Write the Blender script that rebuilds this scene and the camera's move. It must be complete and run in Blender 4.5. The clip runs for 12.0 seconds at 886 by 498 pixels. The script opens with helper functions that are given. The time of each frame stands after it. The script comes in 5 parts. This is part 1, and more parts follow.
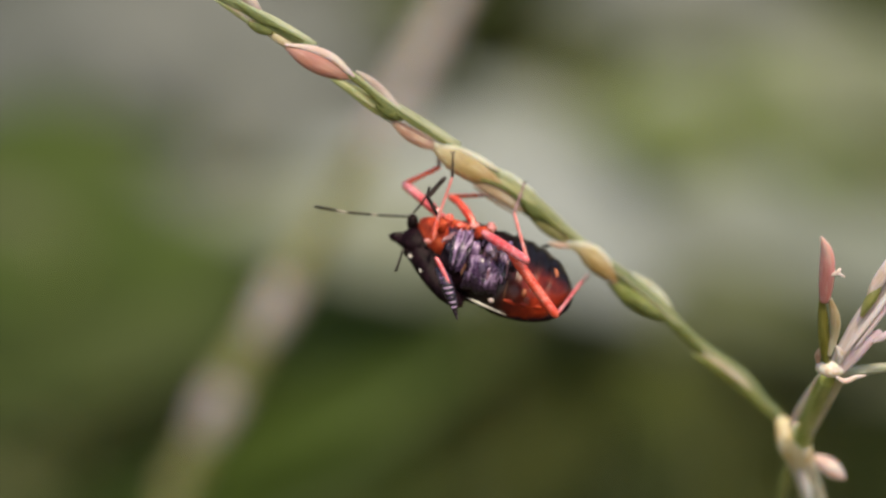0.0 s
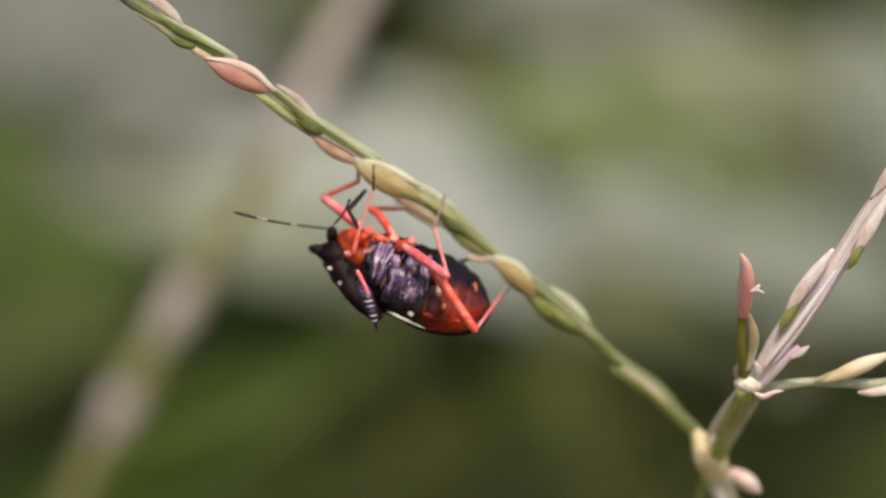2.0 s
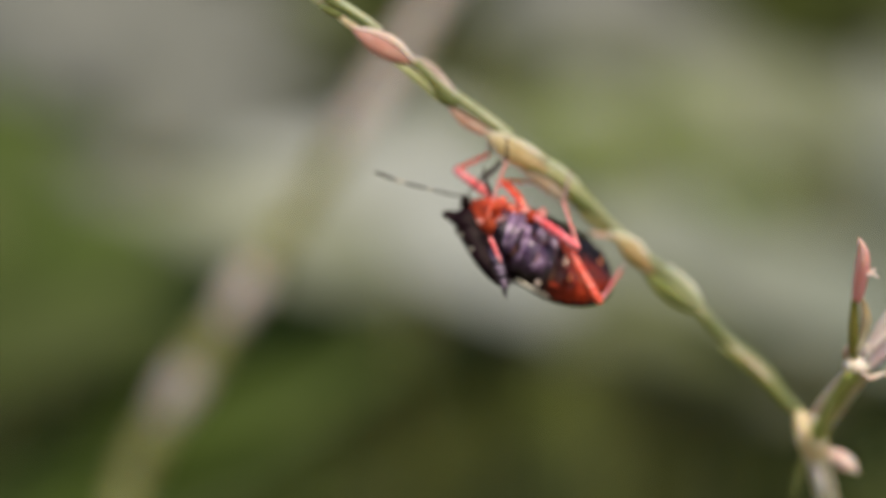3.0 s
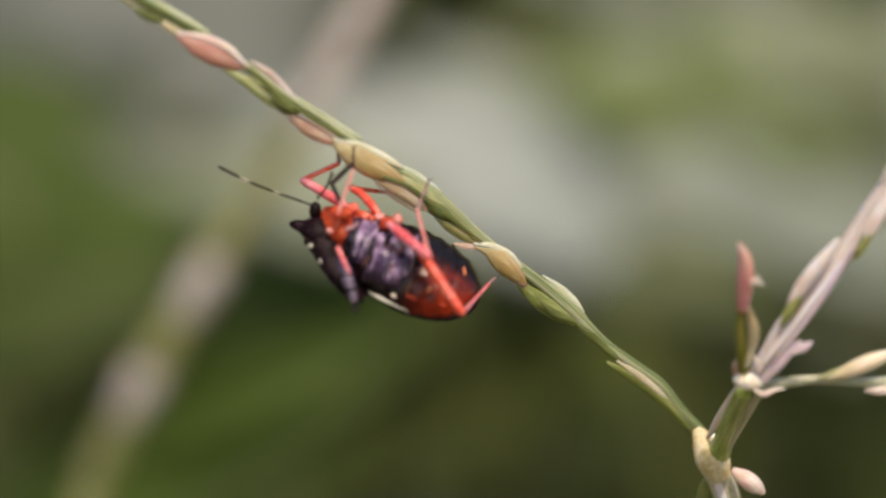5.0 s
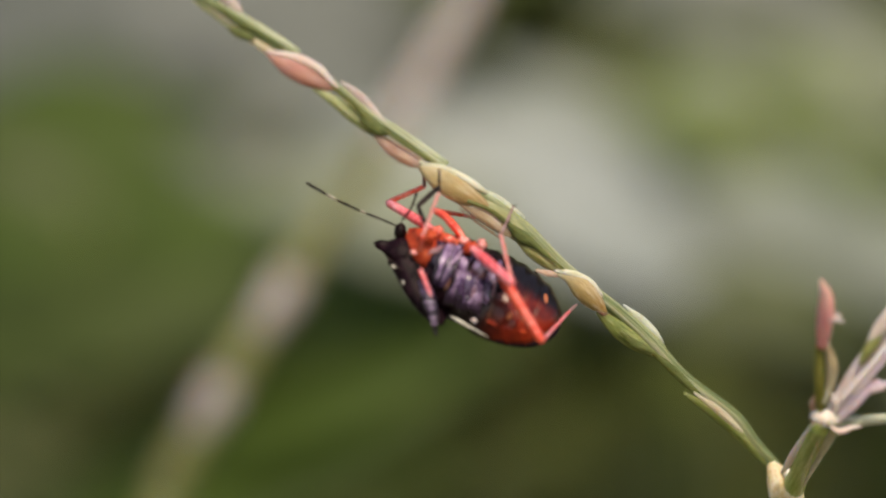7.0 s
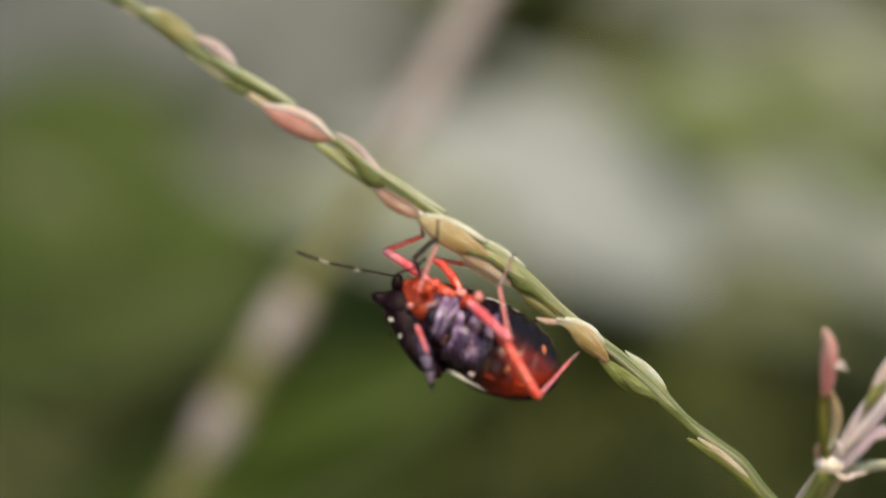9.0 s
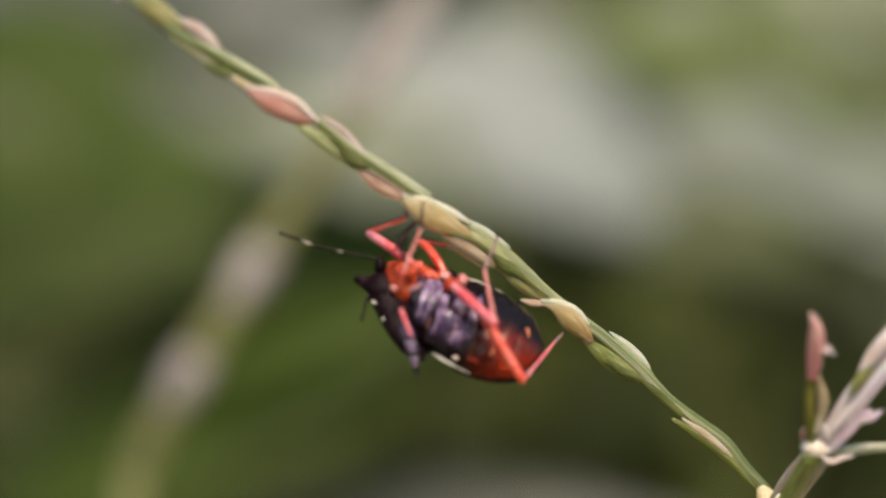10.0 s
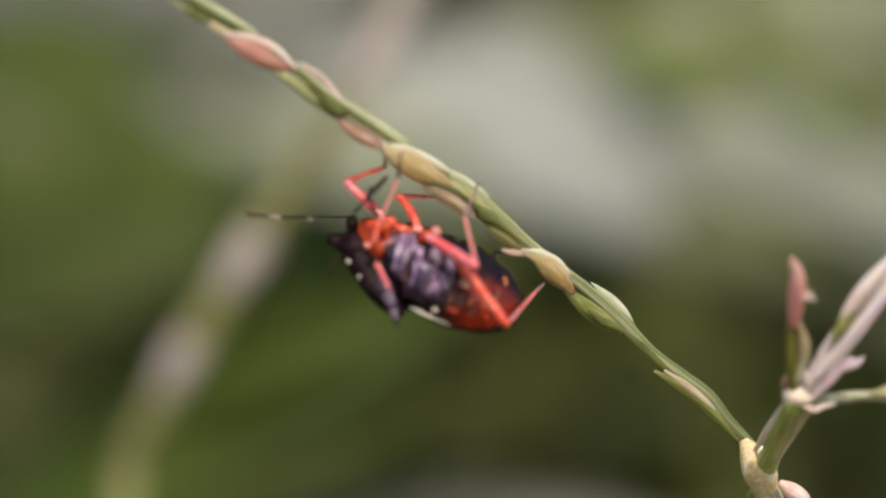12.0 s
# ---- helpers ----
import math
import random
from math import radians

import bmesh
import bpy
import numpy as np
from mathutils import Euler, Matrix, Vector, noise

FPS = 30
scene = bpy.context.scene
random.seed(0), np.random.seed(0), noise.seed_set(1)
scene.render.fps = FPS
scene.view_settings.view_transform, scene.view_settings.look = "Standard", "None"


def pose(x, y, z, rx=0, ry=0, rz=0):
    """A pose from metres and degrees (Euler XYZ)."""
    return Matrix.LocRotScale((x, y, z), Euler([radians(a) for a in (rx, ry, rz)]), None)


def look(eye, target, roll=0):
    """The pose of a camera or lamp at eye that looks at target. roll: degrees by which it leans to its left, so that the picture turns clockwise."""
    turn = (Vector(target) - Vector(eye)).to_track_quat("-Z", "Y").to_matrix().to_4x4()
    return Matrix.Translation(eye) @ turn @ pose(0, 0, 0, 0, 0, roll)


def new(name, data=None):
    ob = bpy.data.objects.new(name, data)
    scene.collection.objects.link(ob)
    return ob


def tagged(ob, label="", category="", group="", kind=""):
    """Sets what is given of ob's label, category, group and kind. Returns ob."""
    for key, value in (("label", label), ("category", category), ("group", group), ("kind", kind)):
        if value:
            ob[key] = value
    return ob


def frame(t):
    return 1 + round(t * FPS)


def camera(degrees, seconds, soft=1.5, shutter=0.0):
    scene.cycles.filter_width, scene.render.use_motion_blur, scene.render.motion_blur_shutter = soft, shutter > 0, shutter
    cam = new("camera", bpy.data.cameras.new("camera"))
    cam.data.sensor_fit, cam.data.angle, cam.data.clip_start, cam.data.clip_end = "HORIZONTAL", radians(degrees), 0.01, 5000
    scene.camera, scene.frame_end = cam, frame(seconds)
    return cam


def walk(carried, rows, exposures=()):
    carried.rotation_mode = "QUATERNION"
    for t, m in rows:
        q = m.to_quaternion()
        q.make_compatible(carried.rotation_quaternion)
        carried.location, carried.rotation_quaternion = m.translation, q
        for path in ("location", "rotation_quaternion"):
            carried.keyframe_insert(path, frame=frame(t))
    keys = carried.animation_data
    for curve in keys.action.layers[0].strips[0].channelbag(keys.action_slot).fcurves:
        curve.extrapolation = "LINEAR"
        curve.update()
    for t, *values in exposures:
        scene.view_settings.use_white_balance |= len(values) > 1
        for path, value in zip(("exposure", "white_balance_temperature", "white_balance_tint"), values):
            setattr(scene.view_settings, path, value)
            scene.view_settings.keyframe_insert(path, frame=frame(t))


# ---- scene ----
cam = camera(16.0, 12.0, soft=2.2, shutter=0.5)
cam.data.dof.use_dof = True
cam.data.dof.focus_distance = 0.1892
cam.data.dof.aperture_fstop = 16.5
# seconds, eye, turn
CAM = [
    (0, -0.00382, -0.19412, 0.40012, 89.935, 0.692, -0.084),
    (0.5, -0.00813, -0.19604, 0.39988, 89.812, -0.060, -0.996),
    (1, -0.00973, -0.19797, 0.40066, 89.666, 0.395, -1.951),
    (1.5, -0.00750, -0.19614, 0.40093, 89.786, -0.452, -1.999),
    (2, -0.00608, -0.19423, 0.40159, 89.747, 0.462, -2.209),
    (2.5, -0.00990, -0.19703, 0.40203, 89.325, 2.298, -2.642),
    (2.6, -0.01285, -0.19742, 0.40183, 89.151, 1.345, -2.485),
    (2.7, -0.01548, -0.20272, 0.39745, 90.228, -1.578, -3.007),
    (4.3, -0.00278, -0.18625, 0.40295, 89.581, -2.775, -1.563),
    (4.5, -0.00050, -0.18578, 0.40297, 89.331, 0.904, -1.274),
    (5, 0.00010, -0.18387, 0.40277, 89.118, 0.094, -0.709),
    (5.5, 0.00013, -0.18599, 0.40010, 89.999, 0.001, -0.009),
    (6, -0.00070, -0.18500, 0.40278, 89.422, -0.395, 0.446),
    (6.5, -0.00100, -0.18545, 0.40302, 89.522, -1.198, 0.587),
    (7, -0.00034, -0.18462, 0.40319, 89.417, -1.888, 0.680),
    (7.2, 0.00146, -0.18437, 0.40419, 89.035, -2.755, 1.166),
    (9, -0.00014, -0.18332, 0.40681, 89.205, -1.006, 0.756),
    (9.5, -0.00234, -0.18439, 0.41051, 88.339, -1.444, 0.279),
    (10, -0.00190, -0.18210, 0.41068, 87.665, -1.006, -0.055),
    (10.5, -0.00217, -0.18310, 0.40894, 87.342, -0.640, -0.607),
    (11, 0.00012, -0.18077, 0.40705, 87.390, -1.348, -0.203),
    (11.5, 0.00114, -0.17894, 0.40616, 87.820, -1.510, 0.175),
    (12, -0.00005, -0.18119, 0.40617, 88.144, -0.908, 0.128),
]
walk(cam, [(t, pose(x, y, z, rx, ry, rz)) for t, x, y, z, rx, ry, rz in CAM],
     exposures=[(0.0, 0.48, 8000, 8.6), (12.0, 0.48, 8000, 8.6)])

# ---- light ----
SUN_EL, SUN_AZ = 52, 163
world = bpy.data.worlds.new("world")
scene.world = world
world.use_nodes = True
wn, wl = world.node_tree.nodes, world.node_tree.links
sky = wn.new("ShaderNodeTexSky")
sky.sky_type, sky.sun_disc = 'NISHITA', False
sky.sun_elevation, sky.sun_rotation = radians(SUN_EL), radians(SUN_AZ)
wl.new(sky.outputs[0], wn["Background"].inputs[0])
wn["Background"].inputs[1].default_value = 0.13
sun = new("sun", bpy.data.lights.new("sun", "SUN"))
sun.data.energy, sun.data.angle, sun.data.color = 2.2, radians(9), (1.0, 0.94, 0.85)
az, el = radians(SUN_AZ), radians(SUN_EL)
sun.matrix_world = look(Vector((math.sin(az) * math.cos(el), math.cos(az) * math.cos(el), math.sin(el))) * 4, (0, 0, 0))

# ---- materials ----
def surface(name, ramp, scale, rough=0.5, bump=0.3, depth=0.0002, coat=0.0, sub=0.0, stretch=(1, 1, 1), detail=6.0,
            coords="Object", along=None, spec=0.5, metal=0.0, span=(0.36, 0.64)):
    """Procedural skin: a colour ramp over two noises, with fine relief. along: colours from base to tip over the UV's length."""
    m = bpy.data.materials.new(name)
    m.use_nodes = True
    n, l = m.node_tree.nodes, m.node_tree.links
    b = n["Principled BSDF"]
    tc = n.new("ShaderNodeTexCoord")
    mp = n.new("ShaderNodeMapping")
    mp.inputs["Scale"].default_value = stretch
    l.new(tc.outputs[coords], mp.inputs[0])
    big = n.new("ShaderNodeTexNoise")
    big.inputs["Scale"].default_value, big.inputs["Detail"].default_value = scale, detail
    fine = n.new("ShaderNodeTexNoise")
    fine.inputs["Scale"].default_value, fine.inputs["Detail"].default_value = scale * 5.3, 4.0
    l.new(mp.outputs[0], big.inputs["Vector"])
    l.new(mp.outputs[0], fine.inputs["Vector"])
    mix = n.new("ShaderNodeMath")
    mix.operation = 'MULTIPLY_ADD'
    mix.inputs[1].default_value = 0.35
    l.new(fine.outputs[0], mix.inputs[0])
    half = n.new("ShaderNodeMath")
    half.operation = 'MULTIPLY'
    half.inputs[1].default_value = 0.65
    l.new(big.outputs[0], half.inputs[0])
    l.new(half.outputs[0], mix.inputs[2])
    cr = n.new("ShaderNodeValToRGB")
    els = cr.color_ramp.elements
    els[0].position, els[1].position = span
    els[0].color, els[1].color = (*ramp[0], 1), (*ramp[-1], 1)
    for i, c in enumerate(ramp[1:-1]):
        els.new(span[0] + (span[1] - span[0]) * (i + 1) / (len(ramp) - 1)).color = (*c, 1)
    l.new(mix.outputs[0], cr.inputs[0])
    col = cr.outputs[0]
    if along:
        uv = n.new("ShaderNodeSeparateXYZ")
        l.new(tc.outputs["UV"], uv.inputs[0])
        wob = n.new("ShaderNodeMath")
        wob.operation = 'MULTIPLY_ADD'
        wob.inputs[1].default_value = 0.35
        l.new(big.outputs[0], wob.inputs[0])
        l.new(uv.outputs[0], wob.inputs[2])
        ar = n.new("ShaderNodeValToRGB")
        ae = ar.color_ramp.elements
        ae[0].position, ae[1].position = 0.17, 1.1
        ae[0].color, ae[1].color = (*along[0], 1), (*along[-1], 1)
        for i, c in enumerate(along[1:-1]):
            ae.new(0.17 + 0.85 * (i + 1) / (len(along) - 1)).color = (*c, 1)
        l.new(wob.outputs[0], ar.inputs[0])
        mc = n.new("ShaderNodeMix")
        mc.data_type = 'RGBA'
        mc.inputs[0].default_value = 0.5
        l.new(col, mc.inputs[6])
        l.new(ar.outputs[0], mc.inputs[7])
        col = mc.outputs[2]
    l.new(col, b.inputs["Base Color"])
    rr = n.new("ShaderNodeMapRange")
    rr.inputs[3].default_value, rr.inputs[4].default_value = max(0.05, rough - 0.12), min(1, rough + 0.12)
    l.new(fine.outputs[0], rr.inputs[0])
    l.new(rr.outputs[0], b.inputs["Roughness"])
    bp = n.new("ShaderNodeBump")
    bp.inputs["Strength"].default_value, bp.inputs["Distance"].default_value = bump, depth
    l.new(mix.outputs[0], bp.inputs["Height"])
    l.new(bp.outputs[0], b.inputs["Normal"])
    b.inputs["Coat Weight"].default_value, b.inputs["Coat Roughness"].default_value = coat, 0.25
    b.inputs["Specular IOR Level"].default_value, b.inputs["Metallic"].default_value = spec, metal
    if sub:
        b.inputs["Subsurface Weight"].default_value = sub
        b.inputs["Subsurface Radius"].default_value, b.inputs["Subsurface Scale"].default_value = (1.0, 0.6, 0.3), 0.0006
    return m


def plant(name, ramp, along=None, rough=0.5, sub=0.4, coat=0.0, stretch=(1.0, 5, 1), scale=2.2):
    """Plant skin, ribbed along its length by the UV."""
    return surface(name, ramp, scale, rough, 0.5, 0.00012, coat, sub, stretch, 5.0, "UV", along, span=(0.40, 0.60))


M_rachis = plant("grass_rachis", [(0.09, 0.125, 0.04), (0.155, 0.19, 0.075), (0.255, 0.28, 0.14), (0.37, 0.375, 0.22), (0.50, 0.49, 0.35)], stretch=(1.2, 3.5, 1))
# dark green: shade in creases and lower edges put into colour, and the dark joints
M_shade_and_joint = plant("crease_shade_and_joint", [(0.07, 0.085, 0.016), (0.115, 0.135, 0.032), (0.17, 0.19, 0.06)])
M_lime = plant("lime_husk", [(0.16, 0.175, 0.040), (0.30, 0.31, 0.095), (0.48, 0.46, 0.23)], [(0.40, 0.39, 0.16), (0.32, 0.33, 0.11), (0.12, 0.145, 0.03)])
M_greenlobe = plant("green_husk", [(0.115, 0.14, 0.025), (0.20, 0.225, 0.06), (0.33, 0.345, 0.14)], None, 0.42, coat=0.2, stretch=(1.0, 5, 1))
M_internode = plant("lime_internode", [(0.29, 0.32, 0.12), (0.43, 0.44, 0.21), (0.62, 0.60, 0.38)], None, 0.42, coat=0.2, stretch=(1.5, 9, 1))
M_greennode = plant("green_internode", [(0.27, 0.32, 0.06), (0.39, 0.43, 0.11), (0.52, 0.55, 0.22)], None, 0.42, coat=0.2, stretch=(1.5, 6, 1))
M_pink = plant("pink_husk", [(0.34, 0.115, 0.09), (0.52, 0.23, 0.19), (0.66, 0.42, 0.35)], [(0.58, 0.30, 0.25), (0.54, 0.25, 0.20), (0.24, 0.10, 0.06)], 0.34, coat=0.4)
M_tan = plant("tan_husk", [(0.46, 0.32, 0.17), (0.60, 0.49, 0.33), (0.76, 0.68, 0.54)], [(0.86, 0.79, 0.65), (0.64, 0.53, 0.34), (0.38, 0.23, 0.09)], 0.38, coat=0.3, stretch=(1.0, 4, 1))
M_amberhusk = plant("amber_husk", [(0.25, 0.15, 0.045), (0.43, 0.30, 0.13), (0.70, 0.59, 0.40)], [(0.68, 0.60, 0.40), (0.50, 0.37, 0.17), (0.30, 0.15, 0.04)], 0.36, coat=0.4, stretch=(1.0, 4, 1))
M_pale = plant("pale_husk", [(0.48, 0.36, 0.32), (0.62, 0.52, 0.45), (0.78, 0.72, 0.64)], None, 0.45)
M_rosepale = plant("rosy_pale_husk", [(0.44, 0.30, 0.28), (0.58, 0.45, 0.42), (0.74, 0.64, 0.60)], None, 0.45)
M_white = plant("white_bract", [(0.80, 0.58, 0.59), (0.90, 0.77, 0.80), (0.94, 0.90, 0.94)], [(0.82, 0.53, 0.43), (0.91, 0.76, 0.77), (0.94, 0.89, 0.94)], 0.45)
M_blushhusk = plant("blush_husk", [(0.56, 0.40, 0.31), (0.76, 0.58, 0.55), (0.92, 0.84, 0.87)], [(0.60, 0.45, 0.26), (0.82, 0.66, 0.62), (0.93, 0.86, 0.92)], 0.42, coat=0.3, stretch=(2.5, 5, 1))
M_cream = plant("cream_husk", [(0.62, 0.53, 0.36), (0.76, 0.68, 0.52), (0.84, 0.79, 0.68)], None, 0.42)
M_blush = plant("blush_bud", [(0.74, 0.44, 0.40), (0.84, 0.60, 0.55), (0.89, 0.76, 0.71)], None, 0.40, coat=0.3)
M_node = plant("cream_node", [(0.62, 0.44, 0.19), (0.75, 0.59, 0.35), (0.84, 0.73, 0.56)], None, 0.5, stretch=(1.5, 2, 1))
M_fork = plant("fork_node", [(0.78, 0.58, 0.46), (0.86, 0.73, 0.62), (0.91, 0.84, 0.79)], None, 0.45, stretch=(3, 4, 1))
M_rosehusk = plant("rose_tan_husk", [(0.36, 0.18, 0.13), (0.50, 0.30, 0.23), (0.62, 0.45, 0.36)], None, 0.42, coat=0.2)
M_palegreen = plant("pale_green_husk", [(0.25, 0.265, 0.10), (0.39, 0.385, 0.19), (0.54, 0.51, 0.33)], [(0.54, 0.48, 0.32), (0.38, 0.37, 0.17), (0.30, 0.31, 0.12)], 0.45, stretch=(1.0, 4, 1))
M_tanpale = plant("pale_tan_husk", [(0.42, 0.32, 0.20), (0.56, 0.46, 0.33), (0.68, 0.60, 0.48)], None, 0.42, coat=0.2)
M_rosetan = plant("rose_tan_glume", [(0.34, 0.215, 0.125), (0.47, 0.335, 0.225), (0.60, 0.48, 0.37)], None, 0.42, coat=0.2)
M_rust = plant("rust_edge", [(0.10, 0.045, 0.025), (0.17, 0.08, 0.045), (0.26, 0.14, 0.08)])
M_limebrown = plant("olive_tan_husk", [(0.17, 0.16, 0.05), (0.30, 0.28, 0.11), (0.42, 0.37, 0.19)], None, 0.42)
M_shinhusk = plant("rosy_stalklet", [(0.44, 0.25, 0.19), (0.58, 0.39, 0.31), (0.68, 0.52, 0.43)], None, 0.42)
M_bractedge = plant("cream_bract", [(0.52, 0.50, 0.36), (0.66, 0.64, 0.50), (0.80, 0.77, 0.66)], None, 0.42)
M_shsheath = plant("pale_sheath", [(0.46, 0.45, 0.33), (0.60, 0.56, 0.46), (0.76, 0.70, 0.64)], None, 0.45, stretch=(2, 8, 1))
M_olivestem = plant("olive_stalklet", [(0.13, 0.12, 0.018), (0.21, 0.19, 0.035), (0.32, 0.28, 0.08)], None, 0.42)
M_sidestem = plant("grey_green_stem", [(0.30, 0.31, 0.20), (0.43, 0.43, 0.31), (0.58, 0.56, 0.46)], None, 0.45, stretch=(4, 8, 1))
M_peach = plant("peach_husk", [(0.48, 0.32, 0.17), (0.72, 0.54, 0.37), (0.88, 0.78, 0.64)], [(0.62, 0.56, 0.28), (0.86, 0.68, 0.50), (0.90, 0.78, 0.64)], 0.42, coat=0.2)
# paler green for upper-edge glumes; the lit edge is put into the colour
M_lit_margin = plant("lit_margin_green", [(0.34, 0.37, 0.22), (0.46, 0.48, 0.32), (0.60, 0.59, 0.46)], None, 0.45)
M_culm = plant("grey_culm", [(0.54, 0.47, 0.33), (0.68, 0.60, 0.45), (0.80, 0.72, 0.59)], None, 0.5, stretch=(4, 10, 1))
M_mauve = plant("mauve_sheath", [(0.46, 0.37, 0.32), (0.66, 0.54, 0.52), (0.86, 0.76, 0.77)], None, 0.45, stretch=(2, 10, 1))
M_lilacbract = plant("lilac_bract", [(0.58, 0.37, 0.46), (0.72, 0.52, 0.61), (0.84, 0.71, 0.79)], [(0.84, 0.71, 0.64), (0.76, 0.57, 0.62), (0.74, 0.52, 0.62)], 0.45)
M_bud = plant("rose_bud", [(0.86, 0.22, 0.22), (0.92, 0.38, 0.37), (0.94, 0.60, 0.57)], [(0.84, 0.22, 0.22), (0.93, 0.46, 0.44), (0.94, 0.66, 0.60)], 0.30, coat=0.3)
M_oldstalk = plant("dry_stalk", [(0.36, 0.30, 0.27), (0.48, 0.41, 0.39), (0.60, 0.53, 0.52)], None, 0.6, stretch=(3, 8, 1))
M_greenstalk = plant("green_stalk", [(0.14, 0.15, 0.04), (0.21, 0.21, 0.08), (0.27, 0.25, 0.12)], None, 0.6, stretch=(3, 8, 1))

M_black = surface("black_cuticle", [(0.005, 0.0012, 0.0022), (0.010, 0.0028, 0.005), (0.026, 0.009, 0.015)], 2600, 0.42, 0.6, 0.0001, spec=0.09)
# the ramp's lilac end stands in for glossy highlights on the purple
M_purple = surface("purple_cuticle", [(0.008, 0.003, 0.008), (0.026, 0.010, 0.030), (0.12, 0.065, 0.13)], 900, 0.28, 0.7, 0.0002, coat=0.35, span=(0.38, 0.64))
M_orange = surface("orange_cuticle", [(0.34, 0.024, 0.010), (0.57, 0.060, 0.020), (0.68, 0.14, 0.06)], 900, 0.65, 0.8, 0.0002, spec=0.3, sub=0.1)
M_coral = surface("coral_leg", [(0.76, 0.05, 0.026), (0.88, 0.10, 0.055), (0.93, 0.25, 0.19)], 1100, 0.25, 0.3, 0.00006, coat=0.9, sub=0.15)
# hot pink takes the femur's glossy highlight into its base colour
M_hotpink = surface("hot_pink_leg", [(0.80, 0.075, 0.085), (0.90, 0.17, 0.20), (0.94, 0.36, 0.40)], 900, 0.25, 0.3, 0.00006, coat=0.9, sub=0.15)
M_shin = surface("pale_pink_leg", [(0.64, 0.14, 0.12), (0.76, 0.25, 0.23), (0.82, 0.42, 0.40)], 1600, 0.30, 0.3, 0.00006, coat=0.6, sub=0.15)
M_smoke = surface("smoky_leg", [(0.008, 0.005, 0.005), (0.020, 0.012, 0.012), (0.060, 0.038, 0.036)], 2200, 0.45, 0.4, 0.00006, spec=0.12)
M_dusk = surface("dusky_pink_foot", [(0.14, 0.075, 0.075), (0.28, 0.16, 0.155), (0.42, 0.28, 0.27)], 2200, 0.42, 0.4, 0.00006)
M_ivory = surface("ivory_spot", [(0.62, 0.54, 0.46), (0.72, 0.66, 0.58), (0.80, 0.76, 0.70)], 2500, 0.4, 0.3, 0.00004, coat=0.3)
M_band = surface("feeler_band", [(0.22, 0.18, 0.14), (0.36, 0.31, 0.25), (0.50, 0.45, 0.38)], 2500, 0.4, 0.3, 0.00004)
M_spot = surface("orange_spot", [(0.58, 0.10, 0.03), (0.70, 0.18, 0.06), (0.78, 0.30, 0.13)], 2500, 0.4, 0.3, 0.00004, coat=0.3)
# lilac gloss of the breastplate put into base colour; M_sheen also colours pale marks
M_lilac = surface("lilac_sheen_ridge", [(0.022, 0.007, 0.028), (0.088, 0.040, 0.116), (0.40, 0.26, 0.44)], 900, 0.28, 0.6, 0.00014, coat=0.4, span=(0.37, 0.64))
M_sheen = surface("lilac_sheen_and_mark", [(0.13, 0.055, 0.15), (0.37, 0.23, 0.41), (0.66, 0.50, 0.66)], 1400, 0.3, 0.5, 0.0001, coat=0.4)
M_rosefold = surface("rose_mauve_fold", [(0.07, 0.020, 0.040), (0.22, 0.075, 0.10), (0.42, 0.20, 0.22)], 1200, 0.32, 0.6, 0.00012, coat=0.4)
M_red = surface("red_margin", [(0.10, 0.006, 0.003), (0.36, 0.026, 0.008), (0.58, 0.075, 0.020)], 700, 0.40, 0.4, 0.0001, spec=0.25)
M_amber = surface("amber_suture", [(0.10, 0.030, 0.014), (0.20, 0.075, 0.035), (0.32, 0.15, 0.08)], 1500, 0.4, 0.3, 0.00005)
M_eye = surface("eye", [(0.004, 0.002, 0.002), (0.010, 0.004, 0.004), (0.022, 0.009, 0.008)], 5000, 0.40, 0.5, 0.00004, spec=0.10)

# sky sheen on the blurred leaf is put into this pale base colour
M_skylit = surface("skylit_pale_leaf", [(0.205, 0.225, 0.202), (0.272, 0.293, 0.278), (0.340, 0.360, 0.358)], 45, 0.45, 0.4, 0.0008, sub=0.0)
M_leaf = surface("green_leaf", [(0.084, 0.117, 0.033), (0.130, 0.167, 0.057), (0.169, 0.210, 0.081)], 45, 0.5, 0.4, 0.0008, spec=0.2)
M_midleaf = surface("mid_green_leaf", [(0.0330, 0.0550, 0.0072), (0.0490, 0.0770, 0.0122), (0.0680, 0.1000, 0.0218)], 25, 0.5, 0.4, 0.0008, spec=0.2)
M_oliveleaf = surface("olive_leaf", [(0.100, 0.117, 0.072), (0.142, 0.160, 0.107), (0.186, 0.204, 0.147)], 30, 0.5, 0.4, 0.0008)
M_midpale = surface("dull_pale_leaf", [(0.124, 0.146, 0.110), (0.160, 0.182, 0.147), (0.196, 0.219, 0.184)], 45, 0.45, 0.4, 0.0008)
M_yellowleaf = surface("yellow_green_leaf", [(0.130, 0.152, 0.076), (0.168, 0.192, 0.104), (0.205, 0.228, 0.134)], 40, 0.5, 0.4, 0.0008, spec=0.2)
M_darkleaf = surface("dark_green_leaf", [(0.0276, 0.0405, 0.00828), (0.0405, 0.057, 0.0129), (0.0552, 0.0754, 0.0202)], 25, 0.5, 0.4, 0.0008, spec=0.15)
M_greyleaf = surface("grey_green_leaf", [(0.080, 0.089, 0.073), (0.110, 0.119, 0.105), (0.143, 0.151, 0.140)], 45, 0.5, 0.4, 0.0008)
